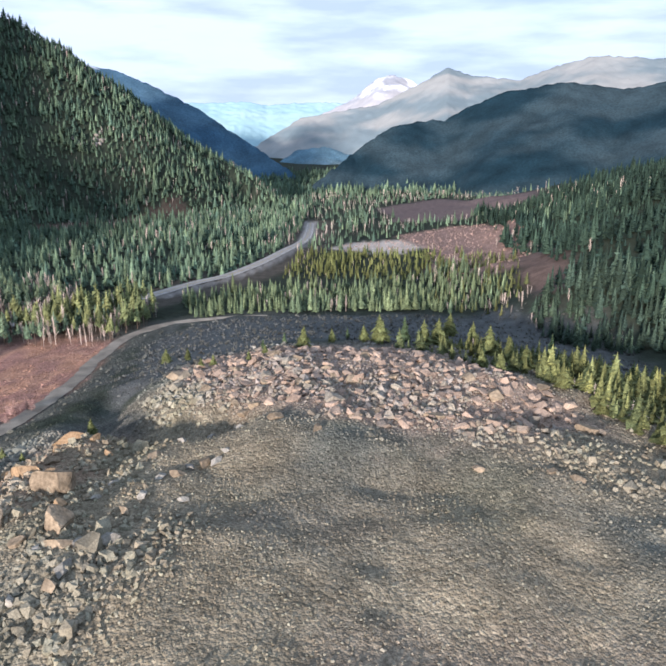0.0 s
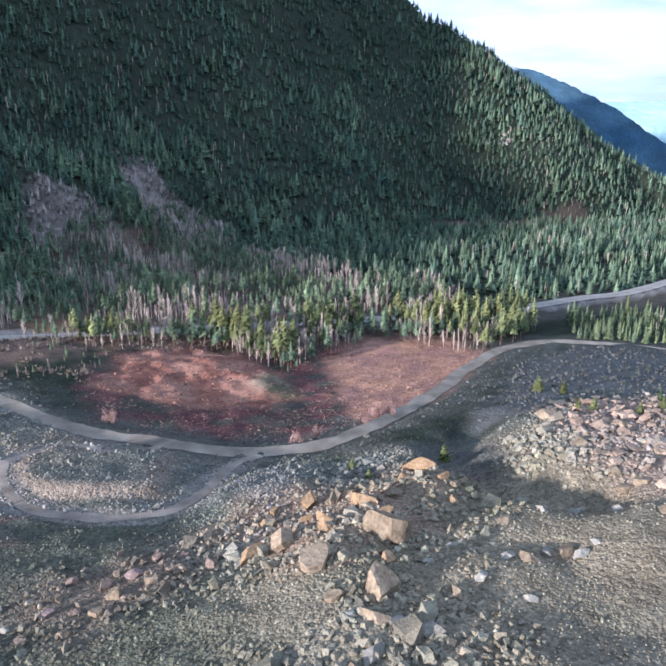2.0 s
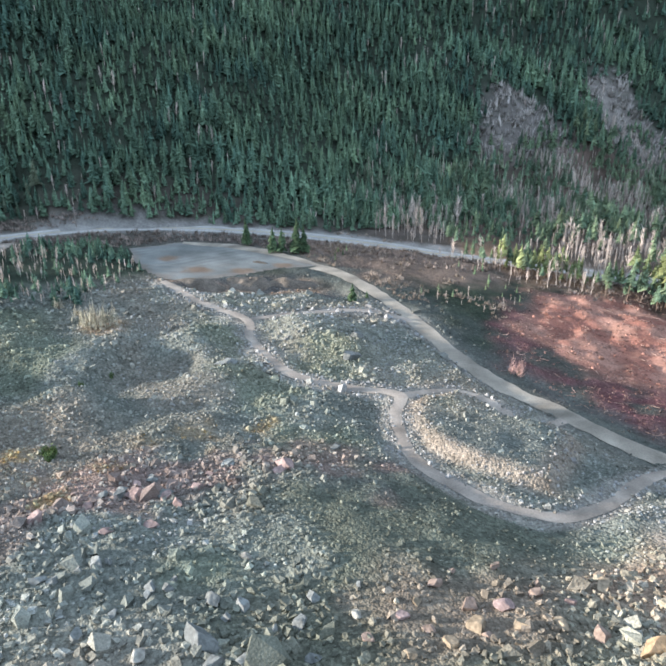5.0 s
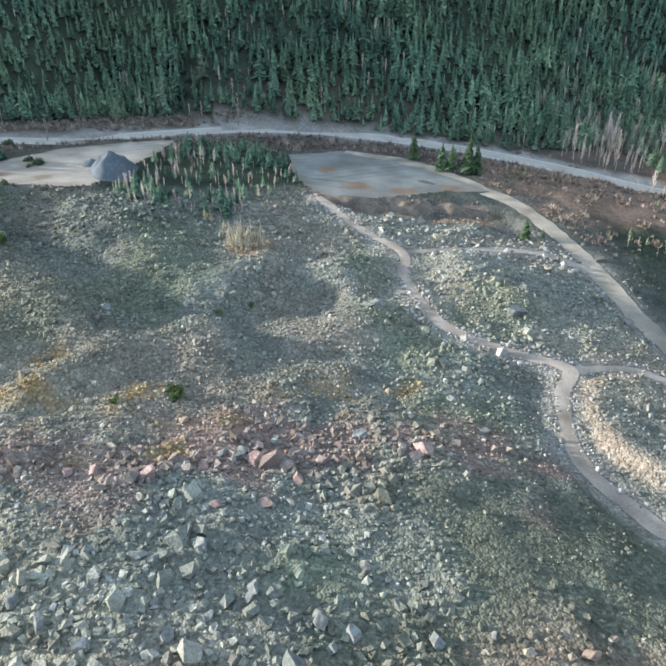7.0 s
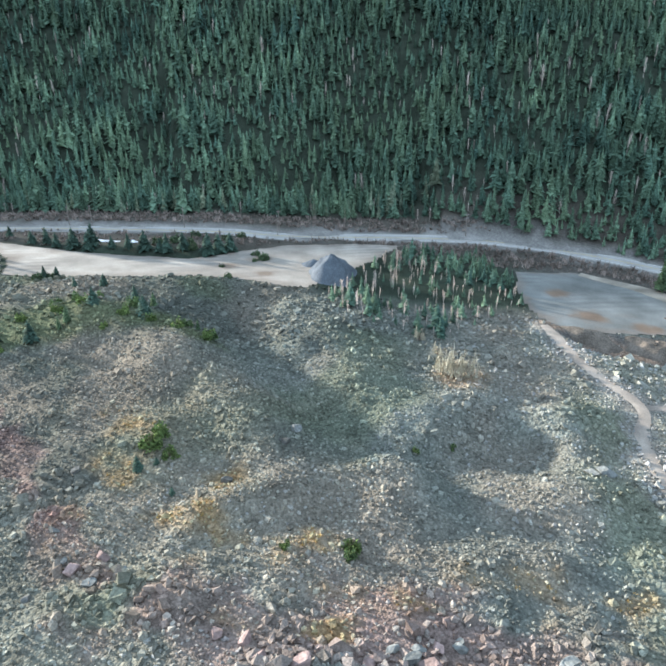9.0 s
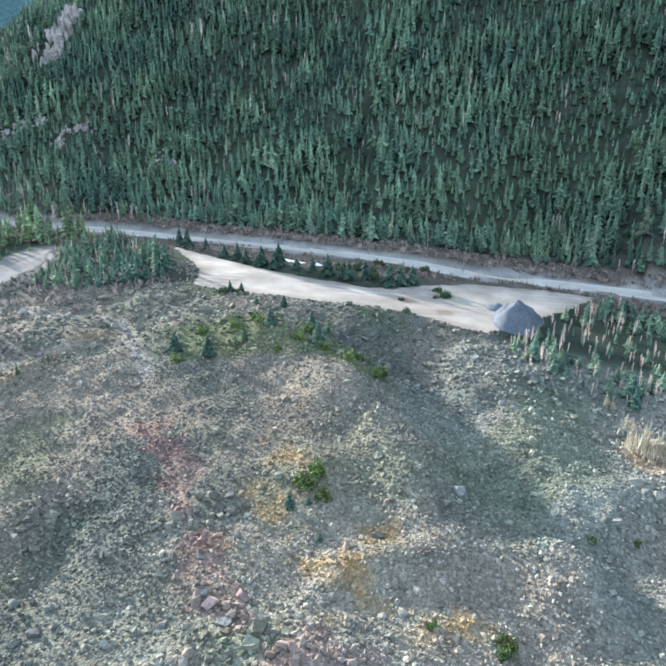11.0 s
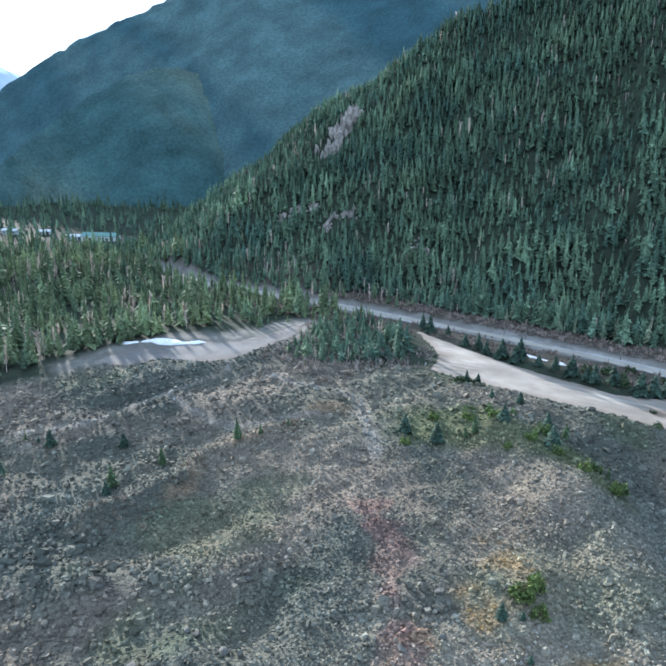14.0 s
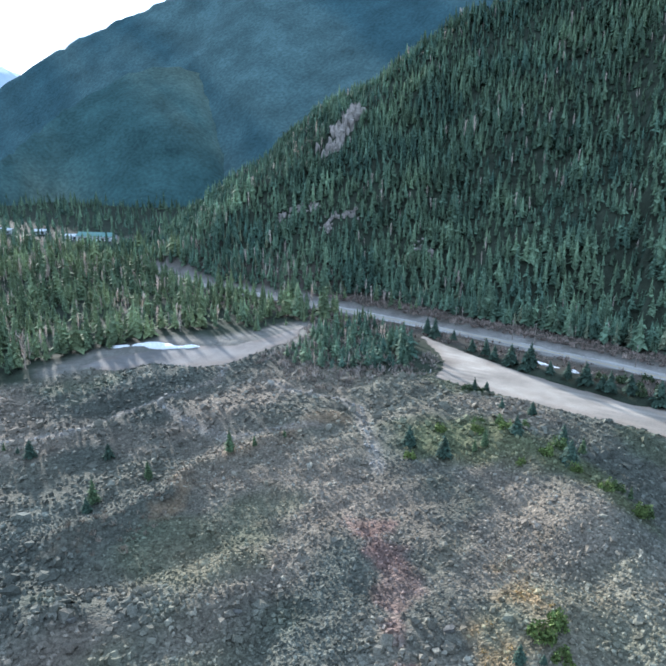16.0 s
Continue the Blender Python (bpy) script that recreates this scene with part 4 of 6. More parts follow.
# ---- far mountains ----
# the tones passed in carry painted haze, bluer and paler with distance
def mountain(name, eye, nodes, slope, depth, tones, label, seed, snow=0.0, lumps=1.0, mat=None):
    """A far mountain: a crest named by bearing (left of +y), elevation and distance from a place, and the slope below it."""
    ex, ey, ez = eye
    pts = []
    for az, el, d in nodes:
        pts.append(bearing(eye, az, el, d))
    p = np.array(pts)
    s = np.r_[0, np.cumsum(np.linalg.norm(np.diff(p[:, :2], axis=0), axis=1))]
    t = np.arange(0, s[-1], 14.0)
    q = np.stack([np.interp(t, s, p[:, k]) for k in range(3)], 1)
    n = 46
    out = []
    for j in range(-6, n):
        r = depth * (j / (n - 1)) ** 1.15 if j >= 0 else j * 40.0
        d = q[:, :2] - (ex, ey)
        d = d / np.linalg.norm(d, axis=1)[:, None]
        xy = q[:, :2] - d * r
        gully = fbm(t + 3 * r * 0.1, np.full(len(t), r * 0.5) + seed * 77, 260, seed, 5) * 60 * lumps * min(1, abs(r) / 200)
        fine = fbm(t, np.full(len(t), r), 22, seed + 3, 3) * 7
        out.append(np.c_[xy, q[:, 2] - slope * abs(r) + gully + fine])
    v = np.stack(out).reshape(-1, 3)
    m = len(t)
    k = np.arange(len(v)).reshape(-1, m)
    f = np.stack([k[:-1, :-1].ravel(), k[:-1, 1:].ravel(), k[1:, 1:].ravel(), k[1:, :-1].ravel()], 1)
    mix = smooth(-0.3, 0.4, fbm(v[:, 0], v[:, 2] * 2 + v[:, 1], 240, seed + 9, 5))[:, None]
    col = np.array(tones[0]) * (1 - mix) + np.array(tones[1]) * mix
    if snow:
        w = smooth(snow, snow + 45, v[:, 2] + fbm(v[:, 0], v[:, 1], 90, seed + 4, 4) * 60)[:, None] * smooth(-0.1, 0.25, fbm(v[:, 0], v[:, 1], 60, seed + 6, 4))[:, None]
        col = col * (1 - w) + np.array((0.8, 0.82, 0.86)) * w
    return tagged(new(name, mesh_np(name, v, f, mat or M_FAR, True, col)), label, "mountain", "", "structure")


# this ridge's shade is painted in: its tones are darkened and haze-blue
mountain("mountain_mid_east", START, [(5, -7.5, 1900), (2.34, -5.9, 2000), (-1.33, -2.95, 2250), (-3.6, -1.4, 2350), (-5.6, -0.75, 2400), (-8.15, -0.55, 2450), (-10, 0.5, 2450), (-13.0, 1.6, 2450), (-17.2, 2.2, 2400), (-20.5, 1.65, 2400), (-23.7, 2.1, 2350), (-34, 2.5, 2200)], 0.42, 900, ((0.014, 0.032, 0.044), (0.042, 0.064, 0.074)), "wooded ridge across the valley, its shade painted as dark tones", 3, 0, 0.6)
mountain("mountain_west_ridge", START, [(26, 4.2, 2900), (18.75, 3.15, 2900), (17.0, 2.9, 2900), (14.7, 2.0, 2850), (11.07, 0.3, 2800), (8.89, -1.25, 2700), (6.3, -2.8, 2600), (3.68, -4.7, 2500), (0.5, -6.8, 2450)], 0.6, 700, ((0.05, 0.10, 0.155), (0.07, 0.125, 0.175)), "wooded ridge painted haze-blue, with a snowy shoulder", 4, 268, 0.5)
mountain("mountain_valley_hill", START, [(7, -5.2, 3300), (5.0, -4.0, 3300), (3.34, -2.95, 3300), (1.0, -2.6, 3300), (-1.5, -3.4, 3300)], 0.4, 500, ((0.12, 0.2, 0.25), (0.22, 0.29, 0.31)), "low hill in the mouth of the valley, haze painted into its colour", 12, 0, 0.4)
mountain("mountain_far_east", START, [(8, -3.5, 3800), (5, -1.7, 3850), (3, -0.5, 3900), (0, 0.05, 3950), (-3, 0.55, 3950), (-6.07, 2.05, 3900), (-8.2, 3.25, 3900), (-9.85, 2.7, 3900), (-13.45, 2.3, 3850), (-15.9, 3.25, 3800), (-18.8, 3.95, 3700), (-23.5, 3.65, 3600), (-34, 4.0, 3500)], 0.4, 1100, ((0.19, 0.235, 0.25), (0.34, 0.345, 0.325)), "far mountain with mist painted into its pale tones", 5, 0, 0.25, M_HAZED)
mountain("mountain_snow_peak", START, [(2, -0.5, 4400), (-1, 0.9, 4400), (-2.83, 2.45, 4400), (-3.4, 2.6, 4400), (-4.1, 2.7, 4400), (-5.4, 2.35, 4400), (-7, 1.6, 4400), (-10, 0.5, 4400)], 0.5, 600, ((0.34, 0.35, 0.38), (0.45, 0.43, 0.42)), "distant snow-covered peak, haze painted into its tones", 6, 200, 0.3, M_HAZED)
mountain("mountain_blue_range", START, [(18, 0.6, 4600), (10.1, 0.55, 4600), (7.4, 0.7, 4600), (5.6, 0.45, 4600), (3, 0.65, 4600), (1.37, 0.68, 4600), (-4, 0.5, 4600)], 0.4, 700, ((0.34, 0.5, 0.54), (0.4, 0.55, 0.58)), "range at the end of the valley, painted blue with haze", 7, 0, 0.1, M_HAZED)
mountain("mountain_south", END, [(184, -3, 2300), (172, -2, 2300), (164, 0.4, 2250), (158.84, 2.6, 2150), (155.87, 4.65, 2150), (152.87, 6.3, 2100), (147.08, 8.9, 2100), (140, 11.2, 2000), (130, 13, 1950), (112, 13, 1850)], 0.62, 1150, ((0.045, 0.085, 0.095), (0.08, 0.125, 0.125)), "steep wooded mountain with patches of snow, haze in its tones", 8, 470, 1.1)
# spur tones run lighter than mountain_south to paint its lit, hazy slope
mountain("mountain_south_spur", END, [(124, -10, 1500), (131, -6.0, 1560), (137, -1.5, 1620), (142, 2.4, 1660), (146, 4.2, 1680), (148.5, 4.2, 1670), (150.7, 3.6, 1640), (154.8, 1.25, 1580), (157.5, -0.85, 1500), (160, -2.9, 1400), (166, -5.5, 1300)], 0.6, 500, ((0.05, 0.092, 0.09), (0.11, 0.15, 0.125)), "wooded mountain spur, light and haze painted into paler tones", 9, 0, 1.0)
mountain("mountain_far_south", END, [(176, 3.5, 4200), (165, 4.8, 4200), (158.7, 4.0, 4200), (157.6, 3.5, 4200), (152, 2.0, 4200)], 0.5, 900, ((0.36, 0.46, 0.54), (0.55, 0.6, 0.66)), "snow-streaked far mountain, haze painted into its colour", 10, 300, 0.3, M_HAZED)


# ---- woods ----
def open_ground(x, y):
    """0 on felled or cleared ground, 1 elsewhere."""
    ok = np.ones(len(x))
    for poly, _ in CLEARINGS:
        ok *= 1 - soft_in(x, y, poly, 6)
    return ok


def clear_of_ways(x, y, gap=4.0):
    ok = np.ones(len(x))
    for nodes, half in ROADS:
        ok *= to_line(x, y, nodes)[0] > half + gap
    for poly, _ in PADS:
        ok *= inside(x, y, poly) < -1.0 - gap
    return ok


GREEN = ((0.066, 0.112, 0.088), (0.175, 0.232, 0.132))
# lighter, yellower copy of GREEN: sunlight is painted into these tones
GREEN_LIT = ((0.095, 0.14, 0.09), (0.2, 0.235, 0.11))


def west_of_road(x, y):
    """1 west of the highway's corridor."""
    p = np.array(HIGHWAY)[:, :2]
    o = np.argsort(p[:, 1])
    return x < np.interp(y, p[o, 1], p[o, 0]) - 10 - 24 * smooth(110, 30, y) * smooth(-330, -260, y)


CLIFF_SPOTS = [(-617, -436, 14, 26), (-628, -441, 14, 28), (-642, -450, 16, 30), (-656, -455, 16, 32), (-672, -464, 16, 30), (-535, -416, 8, 8), (-546, -411, 8, 9), (-554, -399, 8, 9), (-547, -368, 9, 12), (-540, -366, 7, 9), (-558, -357, 8, 10), (-560, -288, 7, 6), (-561, -274, 6, 6)]


def off_cliffs(x, y):
    ok = np.ones(len(x))
    for cx, cy, w, h in CLIFF_SPOTS:
        ok *= np.hypot(x - cx - 0.35 * w, y - cy - 0.35 * w) > 0.9 * w
    return ok


def keep_west(x, y):
    h = bare_land(x, y)
    steep = bare_land(x - 6, y) - h
    near = to_line(x, y, [q[:2] for q in CREST_WEST])[0]
    scar = np.maximum(soft_in(x, y, CLEARINGS[5][0], 6), soft_in(x, y, CLEARINGS[8][0], 6))
    return off_cliffs(x, y) * west_of_road(x, y) * (1 - 0.93 * scar) * 0.97 * clear_of_ways(x, y) * (1 - soft_in(x, y, CLEARINGS[3][0], 10)) * (1 - soft_in(x, y, CLEARINGS[7][0], 6))


forest("hillside_forest", "dense dark green conifers on the steep mountainside", (-900, -640, -460, 420), 5.2, keep_west, 14.0, GREEN, 0.04, False, 101, "", None, (1.1, 1.55))
forest("upper_forest", "dense dark conifers high on the mountainside", (-1120, -520, -900, 500), 7.6, keep_west, 21, GREEN, 0.04, True, 102, "", None, (1.2, 1.7))
forest("north_hillside_forest", "dense dark conifers on the mountain's northern flank", (-1230, 420, -60, 1720), 9.3, lambda x, y: keep_west(x, y) * (y > np.where(x < -560, 700, 640)) * np.where(x > -330, 0.75, 1.0), 16, GREEN, 0.07, True, 103, "", None, (1.4, 1.9))
forest("north_slope_forest", "dense conifers on the slope above the valley trees", (-1000, 420, -560, 700), 6.8, keep_west, 16, GREEN, 0.06, False, 104, "", None, (1.2, 1.7))
# valley crowns are brightened past GREEN to paint the sun on them
forest("valley_wood", "mixed conifers and leafless trees on the valley floor", (-600, 240, -130, 640), 6.6, lambda x, y: (inside(x, y, VALLEY_WOOD) > 0) * clear_of_ways(x, y, 2) * (0.95 - 0.35 * smooth(0.25, 0.45, fbm(x, y, 40, 49, 3))), 17, ((0.09, 0.14, 0.095), (0.2, 0.235, 0.125)), 0.52, False, 105, "", TALL)
PALE_WOOD = [(-505, 250), (-548, 291), (-566, 362), (-560, 427), (-552, 529), (-540, 640), (-470, 700), (-380, 660), (-402, 492), (-424, 372), (-449, 300), (-480, 250)]
forest("pale_wood", "young grey-green conifers and pale leafless trees beside the highway", (-570, 240, -370, 710), 6.0, lambda x, y: (inside(x, y, PALE_WOOD) + 8 * fbm(x, y, 20, 53, 2) > 0) * clear_of_ways(x, y, 7) * 0.9, 11.5, ((0.15, 0.185, 0.13), (0.26, 0.28, 0.17)), 0.42, False, 122)
FIELD_EDGE = [(-352, 302), (-320, 364), (-276, 354), (-250, 354), (-248, 472), (-175, 467), (-150, 436), (-138, 520), (-178, 575), (-238, 487), (-327, 374), (-396, 290)]
forest("field_edge_wood", "tall slender conifers with bare lower stems along the felled fields", (-400, 285, -130, 580), 5.0, lambda x, y: (inside(x, y, FIELD_EDGE) > 0) * clear_of_ways(x, y, 2) * 0.9, 20, ((0.11, 0.145, 0.07), (0.25, 0.255, 0.1)), 0.36, False, 118, "", TALL)
NORTH_BELT = [(-110, 505), (0, 535), (120, 520), (150, 600), (120, 700), (0, 680), (-100, 640), (-140, 600)]
forest("north_belt", "young conifers beyond the slide, tops in the sun", (-150, 500, 200, 720), 6.6, lambda x, y: (inside(x, y, NORTH_BELT) > 0) * clear_of_ways(x, y, 5) * 0.9, 15, GREEN_LIT, 0.06, False, 106)
NORTH_FAR = [(-60, 720), (100, 700), (130, 800), (120, 900), (20, 890), (-50, 900)]
forest("north_plantation", "even young conifer plantation in the sun", (-70, 690, 150, 920), 7.5, lambda x, y: (inside(x, y, NORTH_FAR) > 0) * clear_of_ways(x, y, 6) * 0.9, 11, ((0.09, 0.11, 0.04), (0.16, 0.165, 0.06)), 0.08, True, 107)
forest("far_valley_wood", "distant mixed woods along the valley", (-420, 900, 420, 1900), 14.0, lambda x, y: clear_of_ways(x, y, 6) * 0.8 * (1 - soft_in(x, y, CLEARINGS[1][0], 10)) * (1 - soft_in(x, y, CLEARINGS[2][0], 10)) * (1 - soft_in(x, y, CLEARINGS[0][0], 10)), 16, GREEN, 0.3, True, 108)
# tones far darker than GREEN paint the eastern slope's shade
forest("east_forest", "conifers on the eastern slope, shade painted into their dark tones", (150, 330, 620, 1300), 10.5, lambda x, y: smooth(170, 200, x - 0.06 * (y - 400) + 12 * fbm(x, y, 60, 77, 2)) * 0.9, 19, ((0.02, 0.036, 0.03), (0.05, 0.078, 0.052)), 0.02, True, 109, "", None, (1.3, 1.8))
forest("valley_end_wood", "far dark woods closing the valley", (-520, 1880, 320, 2750), 19.0, lambda x, y: np.full(len(x), 0.9), 22, GREEN, 0.0, True, 117, "", None, (1.6, 2.3))
EAST_NEAR = [(128, 400), (150, 375), (215, 360), (240, 480), (185, 500), (150, 490), (130, 465)]
# edge wood is darkened likewise, with shade in its tones
forest("east_edge_wood", "tall conifers at the edge of the slide, shade painted into their tones", (110, 340, 250, 520), 7.0, lambda x, y: (inside(x, y, EAST_NEAR) > 0) * 0.9, 18, ((0.035, 0.055, 0.045), (0.085, 0.12, 0.075)), 0.04, False, 115, "", None, (1.0, 1.5))
MIXED = [(75, 560), (125, 470), (150, 520), (170, 640), (200, 820), (150, 900), (110, 760), (90, 660)]
forest("young_mixed_wood", "scattered young conifers and leafless trees in the sun", (60, 450, 220, 910), 8.0, lambda x, y: (inside(x, y, MIXED) > 0) * 0.6, 11, ((0.09, 0.11, 0.045), (0.17, 0.17, 0.07)), 0.4, False, 116, "", None, (1.0, 1.5))
SOUTH_WOOD = [(-205, -300), (-285, -300), (-345, -300), (-400, -275), (-455, -250), (-455, -420), (-520, -620), (-420, -760), (-200, -700), (-100, -450)]
forest("south_wood", "dense green conifers on the southern valley floor", (-640, -780, -100, -230), 7.4, lambda x, y: (inside(x, y, SOUTH_WOOD) > 0) * clear_of_ways(x, y, 3) * 0.9 * open_ground(x, y), 17, GREEN_LIT, 0.12, False, 110, "", None, (1.0, 1.5))
forest("far_south_wood", "distant woods on the southern valley floor", (-1000, -1500, -100, -640), 15.0, lambda x, y: 0.8 * clear_of_ways(x, y, 1.5) * open_ground(x, y), 17, GREEN, 0.0, True, 111)
forest("foot_wood", "pale leafless trees and young conifers at the mountain's foot", (-640, -560, -470, 60), 6.8, lambda x, y: 0.75 * west_of_road(x, y) * smooth(75, 30, to_line(x, y, [q[:2] for q in ROADS[0][0]])[0] + 25 * fbm(x, y, 40, 51, 3)) * clear_of_ways(x, y, 12), 12, ((0.12, 0.15, 0.105), (0.23, 0.25, 0.15)), 0.5, False, 120)
KNOLL = [(-352, -182), (-385, -150), (-430, -190), (-440, -230), (-400, -235), (-360, -215)]
forest("verge_wood", "young conifers and leafless trees along the southern highway", (-600, -640, -380, -235), 6.2, lambda x, y: clear_of_ways(x, y, 9) * (inside(x, y, SOUTH_WOOD) <= 0) * (west_of_road(x, y) < 0.5) * (inside(x, y, KNOLL) < 0) * 0.8, 11, GREEN_LIT, 0.45, False, 119)
ROADSIDE = [(-352, 30), (-376, 16), (-396, 22), (-425, 30), (-466, 48), (-472, 82), (-440, 98), (-400, 100), (-352, 68)]
forest("roadside_thicket", "thicket of conifers and leafless trees beside the highway", (-480, 0, -350, 110), 5.0, lambda x, y: (inside(x, y, ROADSIDE) > 0) * clear_of_ways(x, y, 1) * 0.95, 8.0, GREEN, 0.3, False, 112, "", None, (1.3, 1.9))
forest("knoll_thicket", "thicket of dark conifers on a knoll by the lots", (-450, -240, -340, -140), 5.0, lambda x, y: (inside(x, y, KNOLL) > 0) * clear_of_ways(x, y, 1) * 0.95, 11, GREEN, 0.1, False, 113, "", None, (1.2, 1.8))
CREST_WOOD = [(20, 303), (50, 274), (86, 230), (98, 195), (94, 150), (140, 135), (170, 180), (175, 240), (125, 305), (60, 335)]
forest("crest_wood", "young yellow-green conifers on the crest of the slide", (0, 130, 180, 340), 5.0, lambda x, y: (inside(x, y, CREST_WOOD) > 0) * 0.8, 9.5, ((0.06, 0.088, 0.05), (0.19, 0.19, 0.065)), 0.06, False, 114, "", None, (1.4, 2.1))

# ---- loose stones ----
# heaps of coarser blocks: x, y, radius
COARSE = [(-95, 150, 26), (-78, 165, 24), (-98, 190, 18), (-60, 125, 18), (-60, 110, 22), (-75, 190, 26), (-110, 215, 20), (-47, 130, 14), (-180, 48, 14), (-160, 50, 14), (-165, 20, 18), (-188, 88, 14), (-138, 100, 18), (-112, 150, 22), (-203, 10, 12), (-201, 40, 13), (-203, 68, 14), (-200, 100, 14), (-177, -57, 14), (-208, -5, 12), (-190, -100, 26), (-192, -135, 18), (-238, -33, 12), (-225, -70, 10), (16, 215, 30), (60, 185, 24), (-20, 240, 26), (-55, 235, 24), (85, 170, 22), (40, 240, 22), (92, 140, 18), (-250, 150, 14), (-290, 150, 14), (-306, 105, 12), (-268, 122, 10), (-240, 128, 12), (-300, 75, 10), (-125, 120, 22), (-146, 68, 20), (-150, 46, 16), (-138, 88, 16), (-160, 74, 12)]


def coarse(x, y):
    w = np.zeros(len(x))
    for cx, cy, r in COARSE:
        w = np.maximum(w, 1 - smooth(0.5 * r, 1.25 * r, np.hypot(x - cx, y - cy) + fbm(x, y, 9, 72, 2) * 0.5 * r))
    return w


def stones(step, box, near, seed, part_size):
    g = np.random.default_rng(seed)
    x, y = sprinkle(g, box, step)
    seen = (inside(x, y, NEAR_SLOPE) > 0) == near
    x, y = x[seen], y[seen]
    big = coarse(x, y)
    high = smooth(-150, -60, x) * smooth(330, 200, y)
    dens = 0.55 + 0.4 * smooth(-0.2, 0.4, fbm(x, y, 32, 71, 3)) - 0.25 * big
    fine = fine_shaded_soil(x, y)
    dens = dens * (1 - 0.6 * fine)
    keep = (g.uniform(0, 1, len(x)) < dens * slide_zone(x, y)) & (clear_of_ways(x, y, -0.7 + 1.2 * fbm(x, y, 7, 73, 2)) > 0)
    x, y, big, high, fine = x[keep], y[keep], big[keep], high[keep], fine[keep]
    size = part_size * (0.8 + 0.45 * g.pareto(2.8, len(x)).clip(0, 4) * (1 - 0.5 * high * (1 - big)))
    size *= 1 + big * g.uniform(0.1, 1.5, len(x)) ** 1.4
    size *= (1 - 0.3 * fine) * (1 - 0.32 * high * (1 - big))
    warm = 0.4 - 0.2 * np.maximum(high, big)[:, None]
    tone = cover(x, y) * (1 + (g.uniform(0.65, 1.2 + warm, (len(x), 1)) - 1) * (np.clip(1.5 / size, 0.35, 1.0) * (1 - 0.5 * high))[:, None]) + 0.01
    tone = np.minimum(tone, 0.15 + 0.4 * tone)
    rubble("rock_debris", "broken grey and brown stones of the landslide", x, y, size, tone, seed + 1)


NEAR_SLOPE = [(75, 100), (95, 210), (70, 300), (-80, 300), (-135, 232), (-250, 205), (-330, 150), (-330, -60), (-290, -160), (-180, -160), (-160, -70), (-160, 10), (-130, 80), (-60, 92)]
stones(1.24, (-400, -300, 140, 335), True, 5, 0.78)
x, y = sprinkle(np.random.default_rng(61), (-420, 180, 20, 460), 2.3)
g = np.random.default_rng(62)
ok = g.uniform(0, 1, len(x)) < 0.5 * (1 - slide_zone(x, y)) * smooth(48, 16, to_line(x, y, [q[:2] for q in ROADS[1][0]])[0]) * (1 - 0.9 * soft_in(x, y, FIELD_NORTH, 5)) * clear_of_ways(x, y, 0.2)
rubble("verge_stones", "scattered grey stones along the access road", x[ok], y[ok], 0.5 + 0.5 * g.pareto(3.0, int(ok.sum())).clip(0, 3), cover(x[ok], y[ok]) * g.uniform(0.85, 1.35, (int(ok.sum()), 1)) + 0.01, 63)
stones(2.1, (-400, -300, 140, 335), False, 15, 1.35)


g = np.random.default_rng(77)
x, y = sprinkle(g, (-90, 180, 95, 315), 3.6)
ok = g.uniform(0, 1, len(x)) < 0.75 * soft_in(x, y, TAN_CREST, 10) * (0.35 + 0.65 * smooth(-0.25, 0.25, fbm(x, y, 24, 78, 3)))
rubble("crest_slabs", "broad tan slabs half sunk in the slide's crest", x[ok], y[ok], g.uniform(2.2, 5.2, int(ok.sum())), cover(x[ok], y[ok]) * g.uniform(0.85, 1.15, (int(ok.sum()), 1)), 79, 0.5)


# ---- single boulders: x, y, width ----
TAN_BOULDERS = [(-88, 170, 9.5), (-74, 155, 12.5), (-97, 146, 9.0), (-82, 137, 9.5), (-103, 142, 7.5), (-95, 220, 12.0), (-89, 152, 5.0), (-123, 148, 5.5), (-109, 175, 6.5), (-78, 211, 5.0), (-70, 185, 4.2), (-90, 196, 5.5), (-93, 158, 6.0), (-100, 160, 5.0), (-80, 165, 5.5), (-86, 181, 5.0), (-101, 184, 5.2), (-112, 160, 4.6), (-116, 168, 4.2), (-92, 135, 4.4), (-70, 146, 4.5), (-78, 196, 5.0)]
DUSTY_BOULDERS = [(-66, 135, 9.0), (-62, 126, 6.5), (-44, 162, 5.0), (-38, 170, 5.2), (-59, 113, 4.2), (-53, 143, 4.4), (-72, 128, 4.6), (-33, 212, 5.6)]
CREST_BOULDERS = [(-68, 268, 9.6), (-49, 234, 8.3), (-20, 192, 5.8), (-54, 176, 5.7), (-11, 227, 7.5), (-7, 183, 5.0), (4, 192, 6.4), (-28, 272, 8.1), (-27, 236, 8.5), (-42, 257, 6.2), (-18, 258, 7.7), (-5, 250, 7.5), (4, 233, 7.0), (-29, 214, 5.2), (-16, 210, 5.7), (-37, 219, 5.3)]
CREST_BOULDERS_EAST = [(18, 235, 9.2), (30, 199, 8.0), (58, 253, 8.4), (46, 232, 7.7), (52, 216, 8.0), (72, 231, 7.1), (79, 200, 8.5), (66, 193, 5.4), (10, 201, 6.7), (42, 264, 6.9), (53, 189, 5.9), (26, 217, 5.7), (10, 270, 6.9), (-3, 240, 7.0), (-14, 231, 7.5), (3, 221, 5.8), (37, 165, 4.1), (57, 164, 4.2), (63, 162, 4.8), (13, 205, 5.4), (37, 202, 4.8)]
